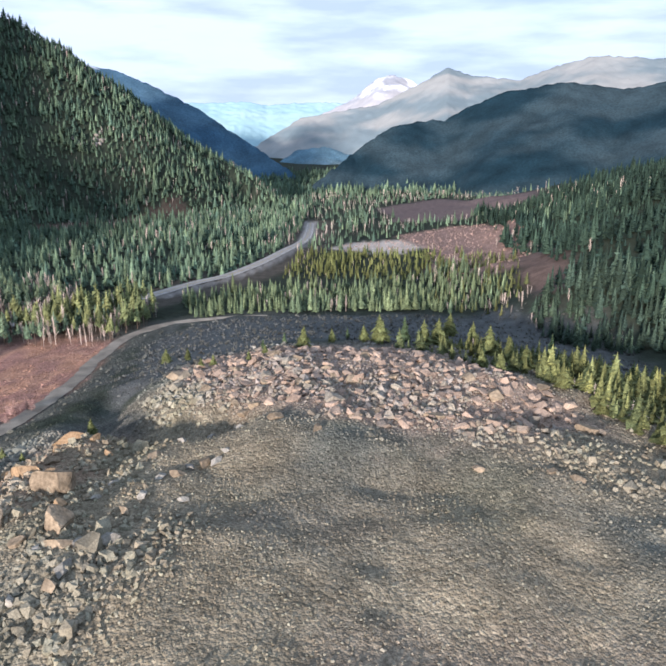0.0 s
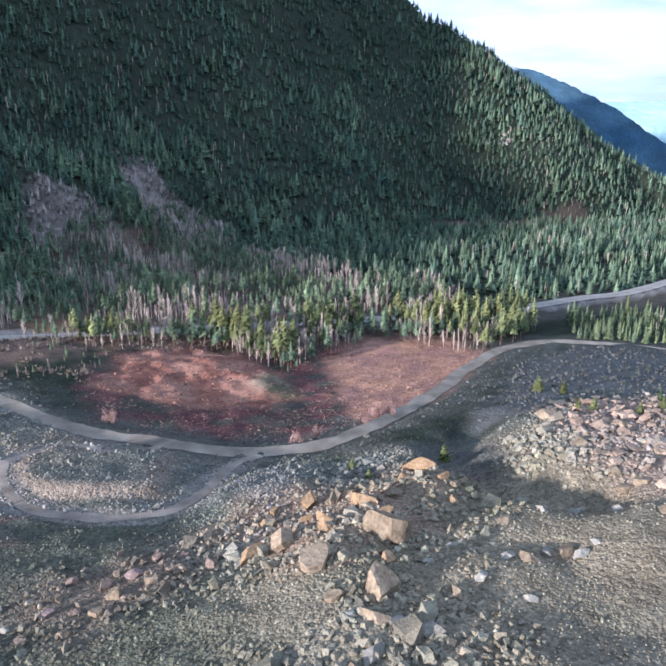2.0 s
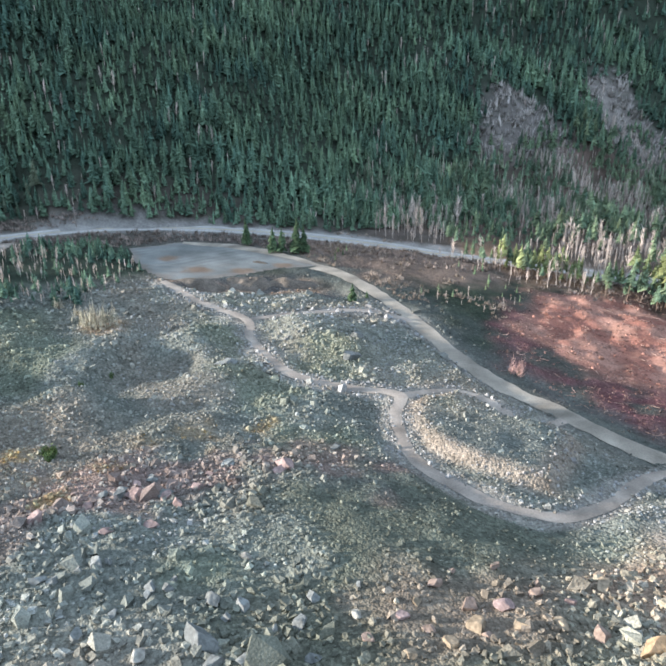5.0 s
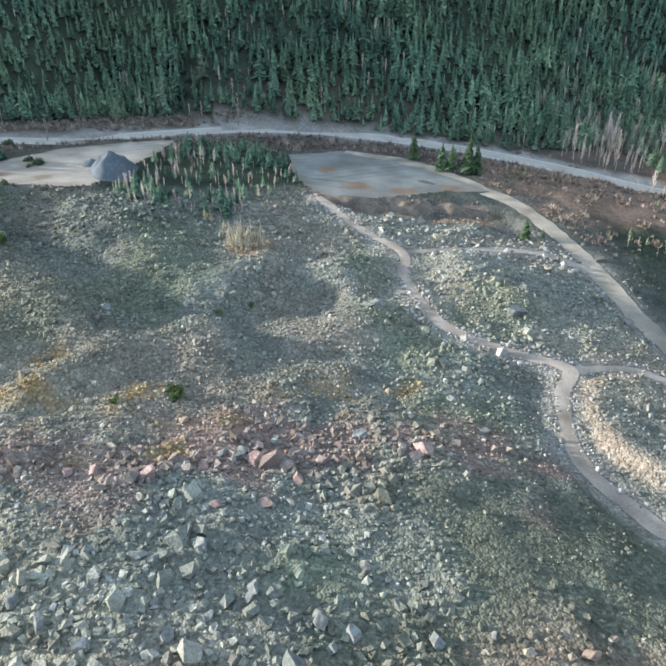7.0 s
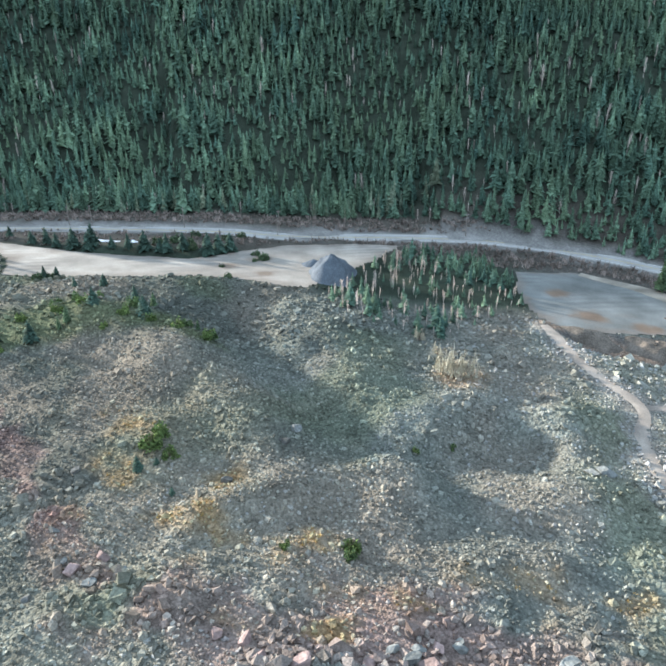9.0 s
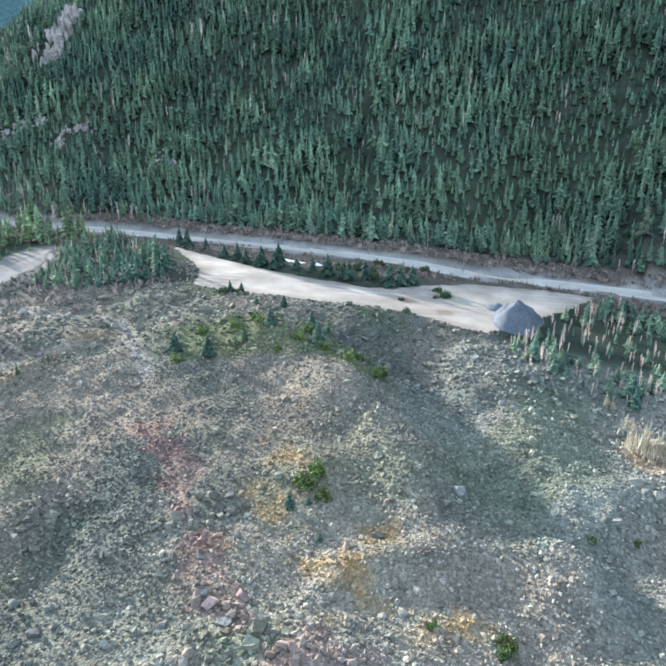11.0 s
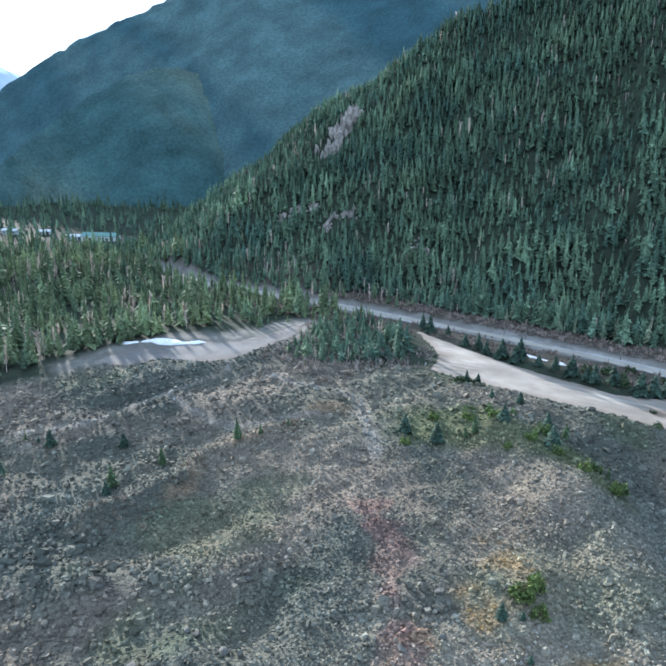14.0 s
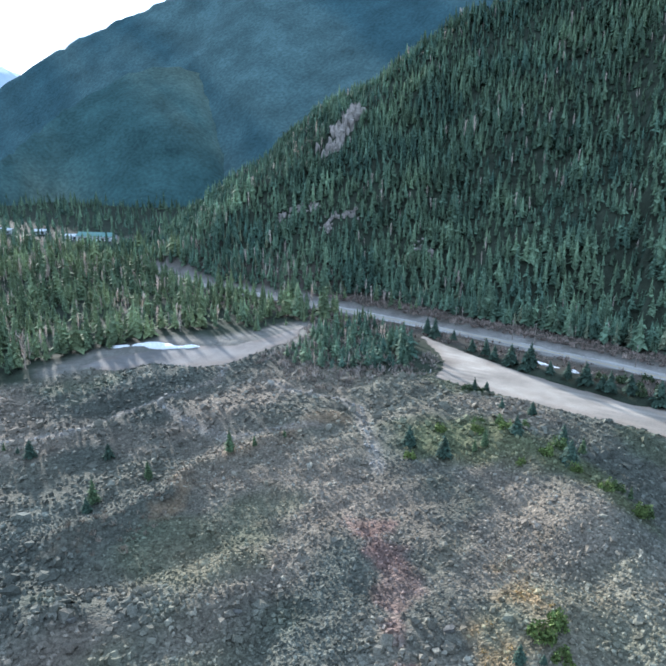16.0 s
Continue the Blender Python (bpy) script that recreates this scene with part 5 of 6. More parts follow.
PALE_BOULDERS = [(-52, 129, 5.8), (-58, 127, 4.6), (-58, 118, 6.0), (-66, 110, 4.2), (-43, 203, 4.5), (-32, 199, 4.1), (-42, 168, 4.8), (-35, 170, 4.5), (-33, 175, 3.3), (-41, 194, 5.8), (-61, 161, 3.6), (-48, 161, 3.8), (-50, 150, 3.4), (-40, 150, 3.3), (-62, 150, 3.3), (-66, 124, 3.1), (-48, 187, 4.2), (-57, 196, 4.2)]
GREY_BOULDERS = [(-140, 69, 8.4), (-141, 58, 4.3), (-157, 62, 2.6), (-157, 66, 3.0), (-150, 74, 4.8), (-147, 79, 3.6), (-144, 75, 2.9), (-134, 70, 4.5), (-143, 92, 3.7), (-142, 102, 2.3), (-135, 98, 2.9), (-137, 87, 4.1), (-137, 82, 3.3), (-128, 86, 3.7), (-162, 84, 3.0), (-143, 40, 6.4), (-154, 55, 3.0), (-151, 48, 3.7), (-152, 34, 4.3), (-131, 75, 4.5), (-160, 68, 2.3)]
RUST_BOULDERS = [(-132, 128, 2.6), (-121, 102, 2.8), (-133, 110, 2.4), (-119, 117, 2.6), (-129, 136, 2.6), (-121, 138, 3.0), (-114, 118, 2.7), (-139, 122, 2.2), (-136, 116, 3.8), (-122, 117, 4.8), (-128, 119, 4.1), (-125, 125, 5.0), (-130, 105, 3.2), (-120, 110, 3.5), (-118, 124, 4.0), (-116, 131, 4.1), (-126, 145, 3.6), (-136, 131, 3.2), (-125, 108, 3.1), (-128, 97, 3.1), (-125, 133, 3.4), (-111, 136, 4.1)]
PINK_BOULDERS = [(-214, -14, 4.6), (-219, -9, 4.4), (-211, -8, 4.0), (-215, -3, 3.4), (-216, -17, 3.0), (-205, 67, 3.6), (-207, 71, 3.4), (-201, 62, 5.0), (-196, 73, 4.6), (-205, 92, 4.8), (-193, 103, 5.2), (-199, 66, 5.8), (-195, 73, 4.3), (-198, 54, 4.3), (-194, 42, 5.7), (-196, 81, 3.9), (-205, 92, 4.5), (-194, 105, 5.8), (-182, 67, 4.3), (-182, 57, 3.6), (-199, 30, 4.8), (-200, 24, 3.5), (-195, 34, 3.4), (-190, 75, 3.8), (-206, 71, 3.5), (-203, 58, 3.5), (-204, 63, 3.3), (-198, 48, 3.4), (-201, 86, 2.9)]
SLOPE_BOULDERS = [(-170, 42, 3.8), (-169, 45, 3.3), (-170, 54, 3.8), (-165, 20, 4.4), (-159, 26, 4.5), (-159, 63, 4.0), (-164, 6, 3.7), (-173, 32, 3.1), (-169, 50, 2.5), (-170, 56, 2.5), (-274, 25, 5.3), (-276, 112, 6.3), (-266, 157, 7.9), (-275, 164, 5.0), (-204, 124, 3.6), (-274, 108, 4.8)]
SOUTH_BOULDERS = [(-176, -57, 8.0), (-177, -48, 5.0), (-194, -45, 4.2), (-200, -58, 3.6), (-180, -66, 5.6), (-183, -43, 4.2), (-174, -67, 4.6), (-184, -38, 4.8), (-166, -40, 5.0), (-164, -80, 4.0), (-159, -74, 3.8), (-167, -73, 3.4), (-220, -74, 3.0), (-198, -66, 3.6), (-208, -61, 2.8), (-197, -69, 3.2), (-226, -25, 3.2), (-206, -21, 3.0), (-235, -20, 2.6), (-249, -31, 3.6), (-250, 11, 3.6), (-266, 23, 4.6), (-190, -100, 3.0)]


def boulder_set(tone, name):
    """Shapes of one rock colour, shared by all boulders of that colour."""
    made = []
    mat = material(name, tone, 0.85, False, (1.3, 0.3), (0.3, 0.3), 0.7, 0.9, each=0.2)
    for k in range(7):
        v, f = rock_template(np.random.default_rng(300 + k), True)
        v = v - (0, 0, v[:, 2].min())
        made.append(mesh_np(name, v, f, mat))
    return made


def boulders(places, shapes, label, group, seed, flat=0.75):
    g = np.random.default_rng(seed)
    for bx, by, w in places:
        me = shapes[int(g.integers(0, len(shapes)))]
        ob = tagged(new("boulder", me), label, "boulder", group)
        s = w * 1.15
        ob.matrix_basis = pose(bx, by, float(height(np.array([bx]), np.array([by]))[0]) - 0.16 * w, g.uniform(-14, 14), g.uniform(-14, 14), g.uniform(0, 360)) @ Matrix.Diagonal((s, s * g.uniform(0.7, 1.0), s * flat * g.uniform(0.75, 1.15), 1))


R_TAN, R_ORANGE = boulder_set((0.27, 0.215, 0.145), "tan_rock"), boulder_set((0.32, 0.225, 0.13), "ochre_rock")
R_PALE, R_GREY = boulder_set((0.28, 0.262, 0.22), "pale_rock"), boulder_set((0.185, 0.188, 0.172), "grey_rock")
R_PINK, R_RUST = boulder_set((0.27, 0.2, 0.175), "pink_rock"), boulder_set((0.225, 0.17, 0.132), "rust_rock")
boulders(TAN_BOULDERS, R_ORANGE + R_TAN, "huge angular ochre boulder in the landslide debris", "ochre boulder pile", 1, 0.9)
boulders(DUSTY_BOULDERS, R_TAN, "broad dusty tan boulder among grey rubble", "dusty boulders", 9, 0.8)
boulders(CREST_BOULDERS + CREST_BOULDERS_EAST, R_TAN, "broad tan boulder half sunk in the slide's crest", "crest boulders", 2, 0.55)
boulders(PALE_BOULDERS, R_PALE, "pale whitish angular boulder among broken rock", "pale boulders", 3)
boulders(GREY_BOULDERS, R_GREY + R_PALE[:2], "grey angular boulder on the slide's lower face", "grey boulders", 4)
boulders(RUST_BOULDERS, R_RUST + R_TAN[:3] + R_PINK[:2], "rust-brown angular boulder among grey rubble", "rust boulders", 5)
boulders(PINK_BOULDERS, R_PINK + R_GREY[:2], "pinkish boulder in a band of reddish debris", "pink boulders", 6)
boulders(SLOPE_BOULDERS, R_GREY, "grey boulder on the open rubble slope", "slope boulders", 7)
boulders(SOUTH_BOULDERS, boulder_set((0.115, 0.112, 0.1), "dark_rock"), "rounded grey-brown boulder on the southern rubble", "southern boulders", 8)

# ---- single trees and shrubs: x, y, height ----
CREST_TREES = [(-17, 301, 11.6), (-27, 320, 7.2), (-36, 307, 6.9), (20, 329, 15.3), (32, 329, 14.4), (40, 315, 13.8), (48, 323, 15.2), (67, 403, 15.2), (66, 328, 14.6), (69, 303, 15.5), (75, 289, 13.0), (57, 262, 10.1), (61, 246, 9.6), (76, 267, 12.2), (99, 308, 14.1), (93, 270, 12.5), (-4, 329, 7.2), (4, 341, 6.3), (12, 327, 9.1)]
CREST_TREES_WEST = [(-61, 283, 6.6), (-55, 280, 6.1), (-33, 287, 6.2), (-39, 276, 5.3), (-97, 244, 7.2), (-117, 213, 6.0), (-107, 206, 4.3), (-89, 334, 8.3), (-76, 326, 7.2)]
ROAD_TREES = [(-428, -133, 8.7), (-427, -123, 11.7), (-425, -114, 10.2), (-428, -113, 13.8), (-427, -93, 9.1), (-426, -84, 11.1), (-425, -72, 10.9), (-429, -65, 9.7), (-428, -52, 12.9), (-433, -48, 10.9), (-432, -149, 7.5), (-431, -140, 9.7), (-441, -167, 6.9), (-441, -180, 13.0), (-445, -188, 10.7), (-437, -43, 11.0), (-427, -102, 7.0), (-425, -76, 8.0), (-376, -110, 6.3), (-379, -106, 5.9)]
SOUTH_TREES = [(-201, -202, 10.5), (-224, -206, 7.8), (-219, -218, 4.2), (-246, -187, 6.5), (-247, -160, 7.7), (-226, -160, 10.1), (-222, -157, 6.4), (-273, -146, 8.8), (-282, -143, 4.8), (-295, -141, 3.8), (-222, -212, 3.0), (-317, -98, 8.6), (-316, -82, 9.0), (-327, -73, 7.5), (-324, -75, 5.2), (-337, -67, 7.6), (-348, -55, 8.4), (-351, -49, 7.0), (-335, -46, 9.5), (-334, -25, 4.9), (-362, -88, 4.8), (-366, -77, 5.8), (-251, -14, 5.0), (-244, -2, 2.6), (-254, -10, 2.4)]
LOT_TREES = [(-441, 169, 17.6), (-421, 184, 16.0), (-418, 192, 22.2), (-423, 179, 16.0), (-416, 196, 18.6), (-335, 190, 9.8), (-335, 198, 4.3)]
SHRUBS_GREEN = [(-259, -14, 8.4), (-264, -13, 7.3), (-257, -7, 6.2), (-231, 46, 6.0), (-229, 31, 3.5), (-311, -92, 5.5), (-334, -80, 6.7), (-340, -72, 6.7), (-334, -54, 6.4), (-333, -43, 5.7), (-324, -29, 6.6), (-323, -19, 6.5), (-333, -20, 5.2), (-330, -93, 6.1), (-325, -58, 4.7)]
SHRUBS_DARK = [(-280, 59, 3.6), (-284, 70, 3.4), (-228, 47, 4.8), (-345, -78, 7.3), (-341, -85, 6.6), (-344, -54, 8.1), (-352, -72, 5.5), (-336, -30, 6.0), (-328, -18, 8.0)]
LOT_SHRUBS = [(-433, -29, 5.0), (-425, -22, 5.5), (-429, -24, 4.0), (-422, -26, 3.2), (-410, -39, 3.0), (-393, -31, 4.0), (-430, -60, 5.5), (-453, -67, 6.0), (-458, -43, 5.0), (-446, -58, 5.0), (-440, -66, 5.5), (-452, -50, 4.5), (-442, -74, 6.5), (-437, -82, 6.0), (-373, -112, 5.0), (-377, -108, 4.5)]
SHRUBS_BARE = [(-244, 221, 10.6), (-160, 243, 8.3), (-157, 253, 7.7), (-149, 289, 9.2), (-145, 296, 7.3), (-147, 277, 5.0)]
SHRUBS_STRAW = [(-325, 66, 11.6), (-323, 70, 15.7), (-324, 75, 13.3), (-349, 57, 7.2), (-338, 64, 6.9)]
POLES = [(-480, -193), (-477, -152), (-479, -139), (-480, -83), (-487, -29), (-479, -28), (-506, 77), (-502, 77)]


def conifer_pair(seed, tiers, rim, slim, tone, low):
    """Trunk and crown of a conifer one metre high."""
    g = np.random.default_rng(seed)
    v, f, stem = conifer_template(g, tiers * rim, slim, False, 0.45, low)
    shade = np.array(tone) * g.uniform(0.75, 1.25, (len(v), 1))
    crown = mesh_np("crown", v, f, M_NEEDLE, False, shade)
    a = np.arange(7) * 2 * math.pi / 7
    rings = [(0.022, -0.03), (0.016, 0.25), (0.010, 0.6), (0.003, 0.97)]
    tv = np.concatenate([np.c_[r * np.cos(a), r * np.sin(a), np.full(7, z)] for r, z in rings])
    tf = [(7 * i + j, 7 * i + (j + 1) % 7, 7 * i + 7 + (j + 1) % 7, 7 * i + 7 + j) for i in range(3) for j in range(7)]
    return mesh_np("trunk", tv, tf, M_BARK, True), crown


def conifers(places, pairs, label, group, seed):
    g = np.random.default_rng(seed)
    for tx, ty, h in places:
        trunk, crown = pairs[int(g.integers(0, len(pairs)))]
        top = tagged(new("conifer"), label, "tree", group)
        top.matrix_basis = pose(tx, ty, float(height(np.array([tx]), np.array([ty]))[0]) - 0.1, g.uniform(-2, 2), g.uniform(-2, 2), g.uniform(0, 360)) @ Matrix.Diagonal((h * g.uniform(0.95, 1.25), h * g.uniform(0.95, 1.25), h, 1))
        part("trunk", trunk, top)
        part("crown", crown, top)


YELLOW = [conifer_pair(400 + k, 11, 12, 0.25 + 0.03 * k, (0.14, 0.155, 0.06), 0.06) for k in range(3)]
DARK = [conifer_pair(410 + k, 12, 12, 0.26 + 0.03 * k, (0.06, 0.09, 0.065), 0.05) for k in range(3)]
MID = [conifer_pair(420 + k, 11, 12, 0.18 + 0.02 * k, (0.085, 0.12, 0.06), 0.06) for k in range(3)]
conifers(CREST_TREES, YELLOW + MID[:1], "young yellow-green conifer on the crest of the slide", "crest conifers", 21)
conifers(CREST_TREES_WEST, YELLOW, "small yellow-green conifer among the crest rocks", "crest conifers", 22)
conifers(ROAD_TREES, DARK, "bushy dark conifer in the row beside the highway", "roadside row", 23)
conifers(SOUTH_TREES, DARK + MID, "lone small conifer on the rubble flat", "rubble conifers", 24)
conifers(LOT_TREES, MID, "slender conifer between the gravel lot and highway", "lot conifers", 25)


def shrub_mesh(seed, blades, tone, mat, upright):
    """A shrub one metre high: many small leaf tufts or twigs on stems from one root."""
    g = np.random.default_rng(seed)
    v, f, c = [], [], []
    lobes = [(g.uniform(-0.4, 0.4), g.uniform(-0.4, 0.4), g.uniform(0.35, 1.0), g.uniform(0.16, 0.3)) for _ in range(8)]
    for k in range(blades):
        cx, cy, top, wide = lobes[k % 8]
        a, r = g.uniform(0, 6.28), wide * math.sqrt(g.uniform(0, 1))
        z = top * (1 - 0.8 * (r / wide) ** 2) * g.uniform(0.15, 1.0)
        p = np.array((cx + r * math.cos(a), cy + r * math.sin(a), z))
        d = g.normal(0, 1, 3) + (0, 0, upright)
        d /= np.linalg.norm(d)
        s = np.cross(d, g.normal(0, 1, 3))
        s /= np.linalg.norm(s)
        ln, w = (0.16, 0.07) if upright < 2 else (0.34, 0.012)
        b = len(v)
        v += [p - s * w, p + s * w, p + d * ln]
        f.append((b, b + 1, b + 2))
        c += [np.array(tone) * g.uniform(0.6, 1.4)] * 3
    return mesh_np("foliage", v, f, mat, False, np.array(c))


def stems_mesh(seed):
    g = np.random.default_rng(seed)
    v, f = [], []
    for _ in range(7):
        a, r = g.uniform(0, 6.28), g.uniform(0.15, 0.4)
        p = np.array((r * math.cos(a), r * math.sin(a), g.uniform(0.4, 0.8)))
        b = len(v)
        for k in range(3):
            v.append((0.025 * math.cos(k * 2.09), 0.025 * math.sin(k * 2.09), -0.05))
        v.append(tuple(p))
        f += [(b, b + 1, b + 3), (b + 1, b + 2, b + 3), (b + 2, b, b + 3)]
    return mesh_np("stems", v, f, M_BARK)


def shrubs(places, seed, blades, tone, mat, upright, label, group, wide=1.0):
    g = np.random.default_rng(seed)
    kinds = [(shrub_mesh(seed + k, blades, tone, mat, upright), stems_mesh(seed + k)) for k in range(3)]
    for sx, sy, h in places:
        leaf, stem = kinds[int(g.integers(0, 3))]
        top = tagged(new("shrub"), label, "shrub", group)
        top.matrix_basis = pose(sx, sy, float(height(np.array([sx]), np.array([sy]))[0]) - 0.05, 0, 0, g.uniform(0, 360)) @ Matrix.Diagonal((h * wide, h * wide, h * 0.8, 1))
        part("stems", stem, top)
        part("foliage", leaf, top)


shrubs([(a, b, h * 0.8) for a, b, h in SHRUBS_GREEN], 31, 420, (0.13, 0.17, 0.055), M_NEEDLE, 0.6, "low green juniper-like shrub in dry grass", "green shrubs", 0.9)
shrubs([(a, b, h * 0.75) for a, b, h in SHRUBS_DARK], 41, 420, (0.11, 0.15, 0.06), M_NEEDLE, 0.8, "dark evergreen shrub on the rubble", "dark shrubs", 0.8)
shrubs(LOT_SHRUBS, 71, 420, (0.085, 0.115, 0.06), M_NEEDLE, 0.9, "bushy dark green shrub at the edge of the gravel lot", "lot shrubs", 0.9)
shrubs(SHRUBS_BARE, 51, 300, (0.42, 0.28, 0.24), M_TWIG, 3.0, "leafless pinkish shrub beside the gravel road", "bare shrubs", 0.6)
shrubs(SHRUBS_STRAW, 61, 300, (0.46, 0.42, 0.31), M_TWIG, 3.5, "tall straw-coloured leafless thicket", "straw thicket", 0.5)


# ---- things along the road ----
M_WOOD = material("weathered_pole", (0.27, 0.23, 0.19), 0.9, False, (4.0, 0.25), (0.8, 0.2), 0.2, 8.0)
M_GLAZE = material("insulator_glaze", (0.35, 0.36, 0.38), 0.35, False, (4.0, 0.1), (1.0, 0.1), 0.0)
M_PILE = material("crushed_gravel", (0.11, 0.122, 0.135), 0.95, False, (1.6, 0.2), (0.2, 0.2), 0.5, 2.0)
M_SNOW = material("old_snow", (0.8, 0.8, 0.79), 0.7, False, (0.8, 0.1), (0.1, 0.12), 0.4, 1.0)
M_ROOF = material("green_sheet_roof", (0.13, 0.24, 0.21), 0.5, False, (2.0, 0.1), (0.2, 0.12), 0.1, 6.0)
M_SIDING = material("pale_siding", (0.62, 0.64, 0.64), 0.7, False, (2.0, 0.08), (0.3, 0.1), 0.1, 6.0)
M_DARK = material("dark_opening", (0.05, 0.055, 0.06), 0.3, False, (2.0, 0.1), (0.3, 0.1), 0.0)
M_SIGN = material("white_sign", (0.7, 0.7, 0.68), 0.5, False, (4.0, 0.06), (1.0, 0.06), 0.0)
M_CLIFF = material("cliff_rock", (0.30, 0.27, 0.235), 0.9, False, (0.35, 0.35), (0.07, 0.3), 0.9, 0.25)


def prism(name, rings, mat, sides=10, smooth_shade=True):
    """A round body from (radius, height) rings."""
    a = np.arange(sides) * 2 * math.pi / sides
    v = np.concatenate([np.c_[r * np.cos(a), r * np.sin(a), np.full(sides, z)] for r, z in rings])
    bm = bmesh.new()
    bv = [bm.verts.new(p) for p in v]
    for i in range(len(rings) - 1):
        for j in range(sides):
            bm.faces.new((bv[i * sides + j], bv[i * sides + (j + 1) % sides], bv[(i + 1) * sides + (j + 1) % sides], bv[(i + 1) * sides + j])).smooth = smooth_shade
    bm.faces.new(bv[:sides][::-1])
    bm.faces.new(bv[-sides:])
    me = bpy.data.meshes.new(name)
    bm.to_mesh(me)
    bm.free()
    me.materials.append(mat)
    return me


def block(name, size, mat, bevel=0.03):
    """A box with worn edges, standing on its base."""
    bm = bmesh.new()
    bmesh.ops.create_cube(bm, size=1.0)
    for v in bm.verts:
        v.co = Vector((v.co.x * size[0], v.co.y * size[1], (v.co.z + 0.5) * size[2]))
    bmesh.ops.bevel(bm, geom=bm.edges, offset=bevel, segments=1, affect="EDGES")
    me = bpy.data.meshes.new(name)
    bm.to_mesh(me)
    bm.free()
    me.materials.append(mat)
    return me


def ground_at(px, py):
    return float(height(np.array([float(px)]), np.array([float(py)]))[0])


POLE_MESH = prism("pole", [(0.22, -0.3), (0.2, 3.0), (0.17, 8.0), (0.13, 12.0)], M_WOOD)
ARM_MESH = block("crossarm", (2.6, 0.14, 0.16), M_WOOD, 0.02)
POT_MESH = prism("insulator", [(0.05, 0), (0.11, 0.08), (0.06, 0.16), (0.1, 0.24), (0.03, 0.34)], M_GLAZE, 8)
BRACE_MESH = block("brace", (0.06, 0.06, 1.3), M_WOOD, 0.01)
for (px, py), (qx, qy) in zip(POLES, POLES[1:] + POLES[-2:-1]):
    top = tagged(new("utility_pole"), "weathered wooden utility pole beside the highway", "utility pole", "roadside poles")
    top.matrix_basis = pose(px, py, ground_at(px, py), 0, 0, math.degrees(math.atan2(qy - py, qx - px)) + 90)
    part("pole", POLE_MESH, top)
    arm = part("crossarm", ARM_MESH, top, "", pose(0, 0.16, 11.1))
    for s in (-1.1, -0.45, 0.45, 1.1):
        part("insulator", POT_MESH, arm, "glazed insulator", pose(s, 0, 0.16))
    for s in (-1, 1):
        part("brace", BRACE_MESH, top, "", pose(0.0, 0.2, 10.15, 0, 38 * s, 0))

# the wooden sign at the viewpoint
top = tagged(new("sign_post"), "white notice board on two posts at the viewpoint lot", "sign")
top.matrix_basis = pose(-381, -137, ground_at(-381, -137), 0, 0, 25)
for s in (-0.8, 0.8):
    part("post", block("post", (0.14, 0.14, 3.2), M_WOOD, 0.02), top, "", pose(s, 0, -0.2))
part("board", block("board", (2.2, 0.08, 1.4), M_SIGN, 0.02), top, "plain white board", pose(0, -0.12, 1.6))


def heap(name, cx, cy, rx, ry, tall, mat, seed, turn=0.0, power=1.0):
    """A tipped heap: steep sides, a lumpy top and spread toes."""
    n, m = 48, 22
    v = []
    for i in range(m + 1):
        r = i / m
        for j in range(n):
            a = j * 2 * math.pi / n
            wob = 1 + (0.3 if tall < 2.0 else 0.16) * math.sin(2 * a + seed) + 0.08 * math.sin(5 * a + 2 * seed)
            lx, ly = rx * r * wob * math.cos(a), ry * r * wob * math.sin(a)
            x = cx + lx * math.cos(turn) - ly * math.sin(turn)
            y = cy + lx * math.sin(turn) + ly * math.cos(turn)
            v.append((x, y, r))
    v = np.array(v)
    r = v[:, 2].copy()
    lumps = fbm(v[:, 0], v[:, 1], 5.0, seed, 3)
    v[:, 2] = height(v[:, 0], v[:, 1]) + tall * np.clip(1 - r, 0, 1) ** power * (1 + (0.9 if tall < 2.0 else 0.4) * lumps) * smooth(0, 0.12, 1 - r) - 0.1
    k = np.arange(len(v)).reshape(m + 1, n)
    f = np.stack([k[:-1].ravel(), np.roll(k[:-1], -1, 1).ravel(), np.roll(k[1:], -1, 1).ravel(), k[1:].ravel()], 1)[n:]
    cap = np.stack([k[1], np.roll(k[1], -1)], 1)
    me = mesh_np(name, v, f, mat, True)
    bm = bmesh.new()
    bm.from_mesh(me)
    bm.verts.ensure_lookup_table()
    ring = list(bm.verts)
    mid = bm.verts.new(tuple(v[0] + np.array((0, 0, 0.05))))
    for p, q in cap:
        bm.faces.new((mid, ring[int(p)], ring[int(q)])).smooth = True
    bmesh.ops.delete(bm, geom=[w for w in bm.verts if not w.link_faces], context="VERTS")
    bm.to_mesh(me)
    bm.free()
    return me


tagged(new("gravel_mound", heap("gravel_mound", -409, 14, 15, 12, 10.0, M_PILE, 3, 0.5, 0.8)), "large dark grey pile of crushed gravel on the lot", "gravel pile")
tagged(new("gravel_ridge", heap("gravel_ridge", -421, 3, 7, 4, 3.0, M_PILE, 5, 1.2, 0.8)), "low dark gravel ridge tipped beside the pile", "gravel pile")
for hx, hy, ra, rb, tall in ((-327, -283, 16, 3.6, 1.8), (-313, -299, 6, 2.2, 1.5), (-338, -268, 6, 2.0, 1.5), (-440, -113, 9, 2.2, 1.1), (-438, -96, 4, 1.6, 0.9)):
    tagged(new("snow_heap", heap("snow_heap", hx, hy, ra, rb, tall, M_SNOW, int(ra), -0.87 if hy < -200 else 1.6, 0.6)), "dirty white snow heap ploughed to the lot's edge", "snow heap", "snow heaps")

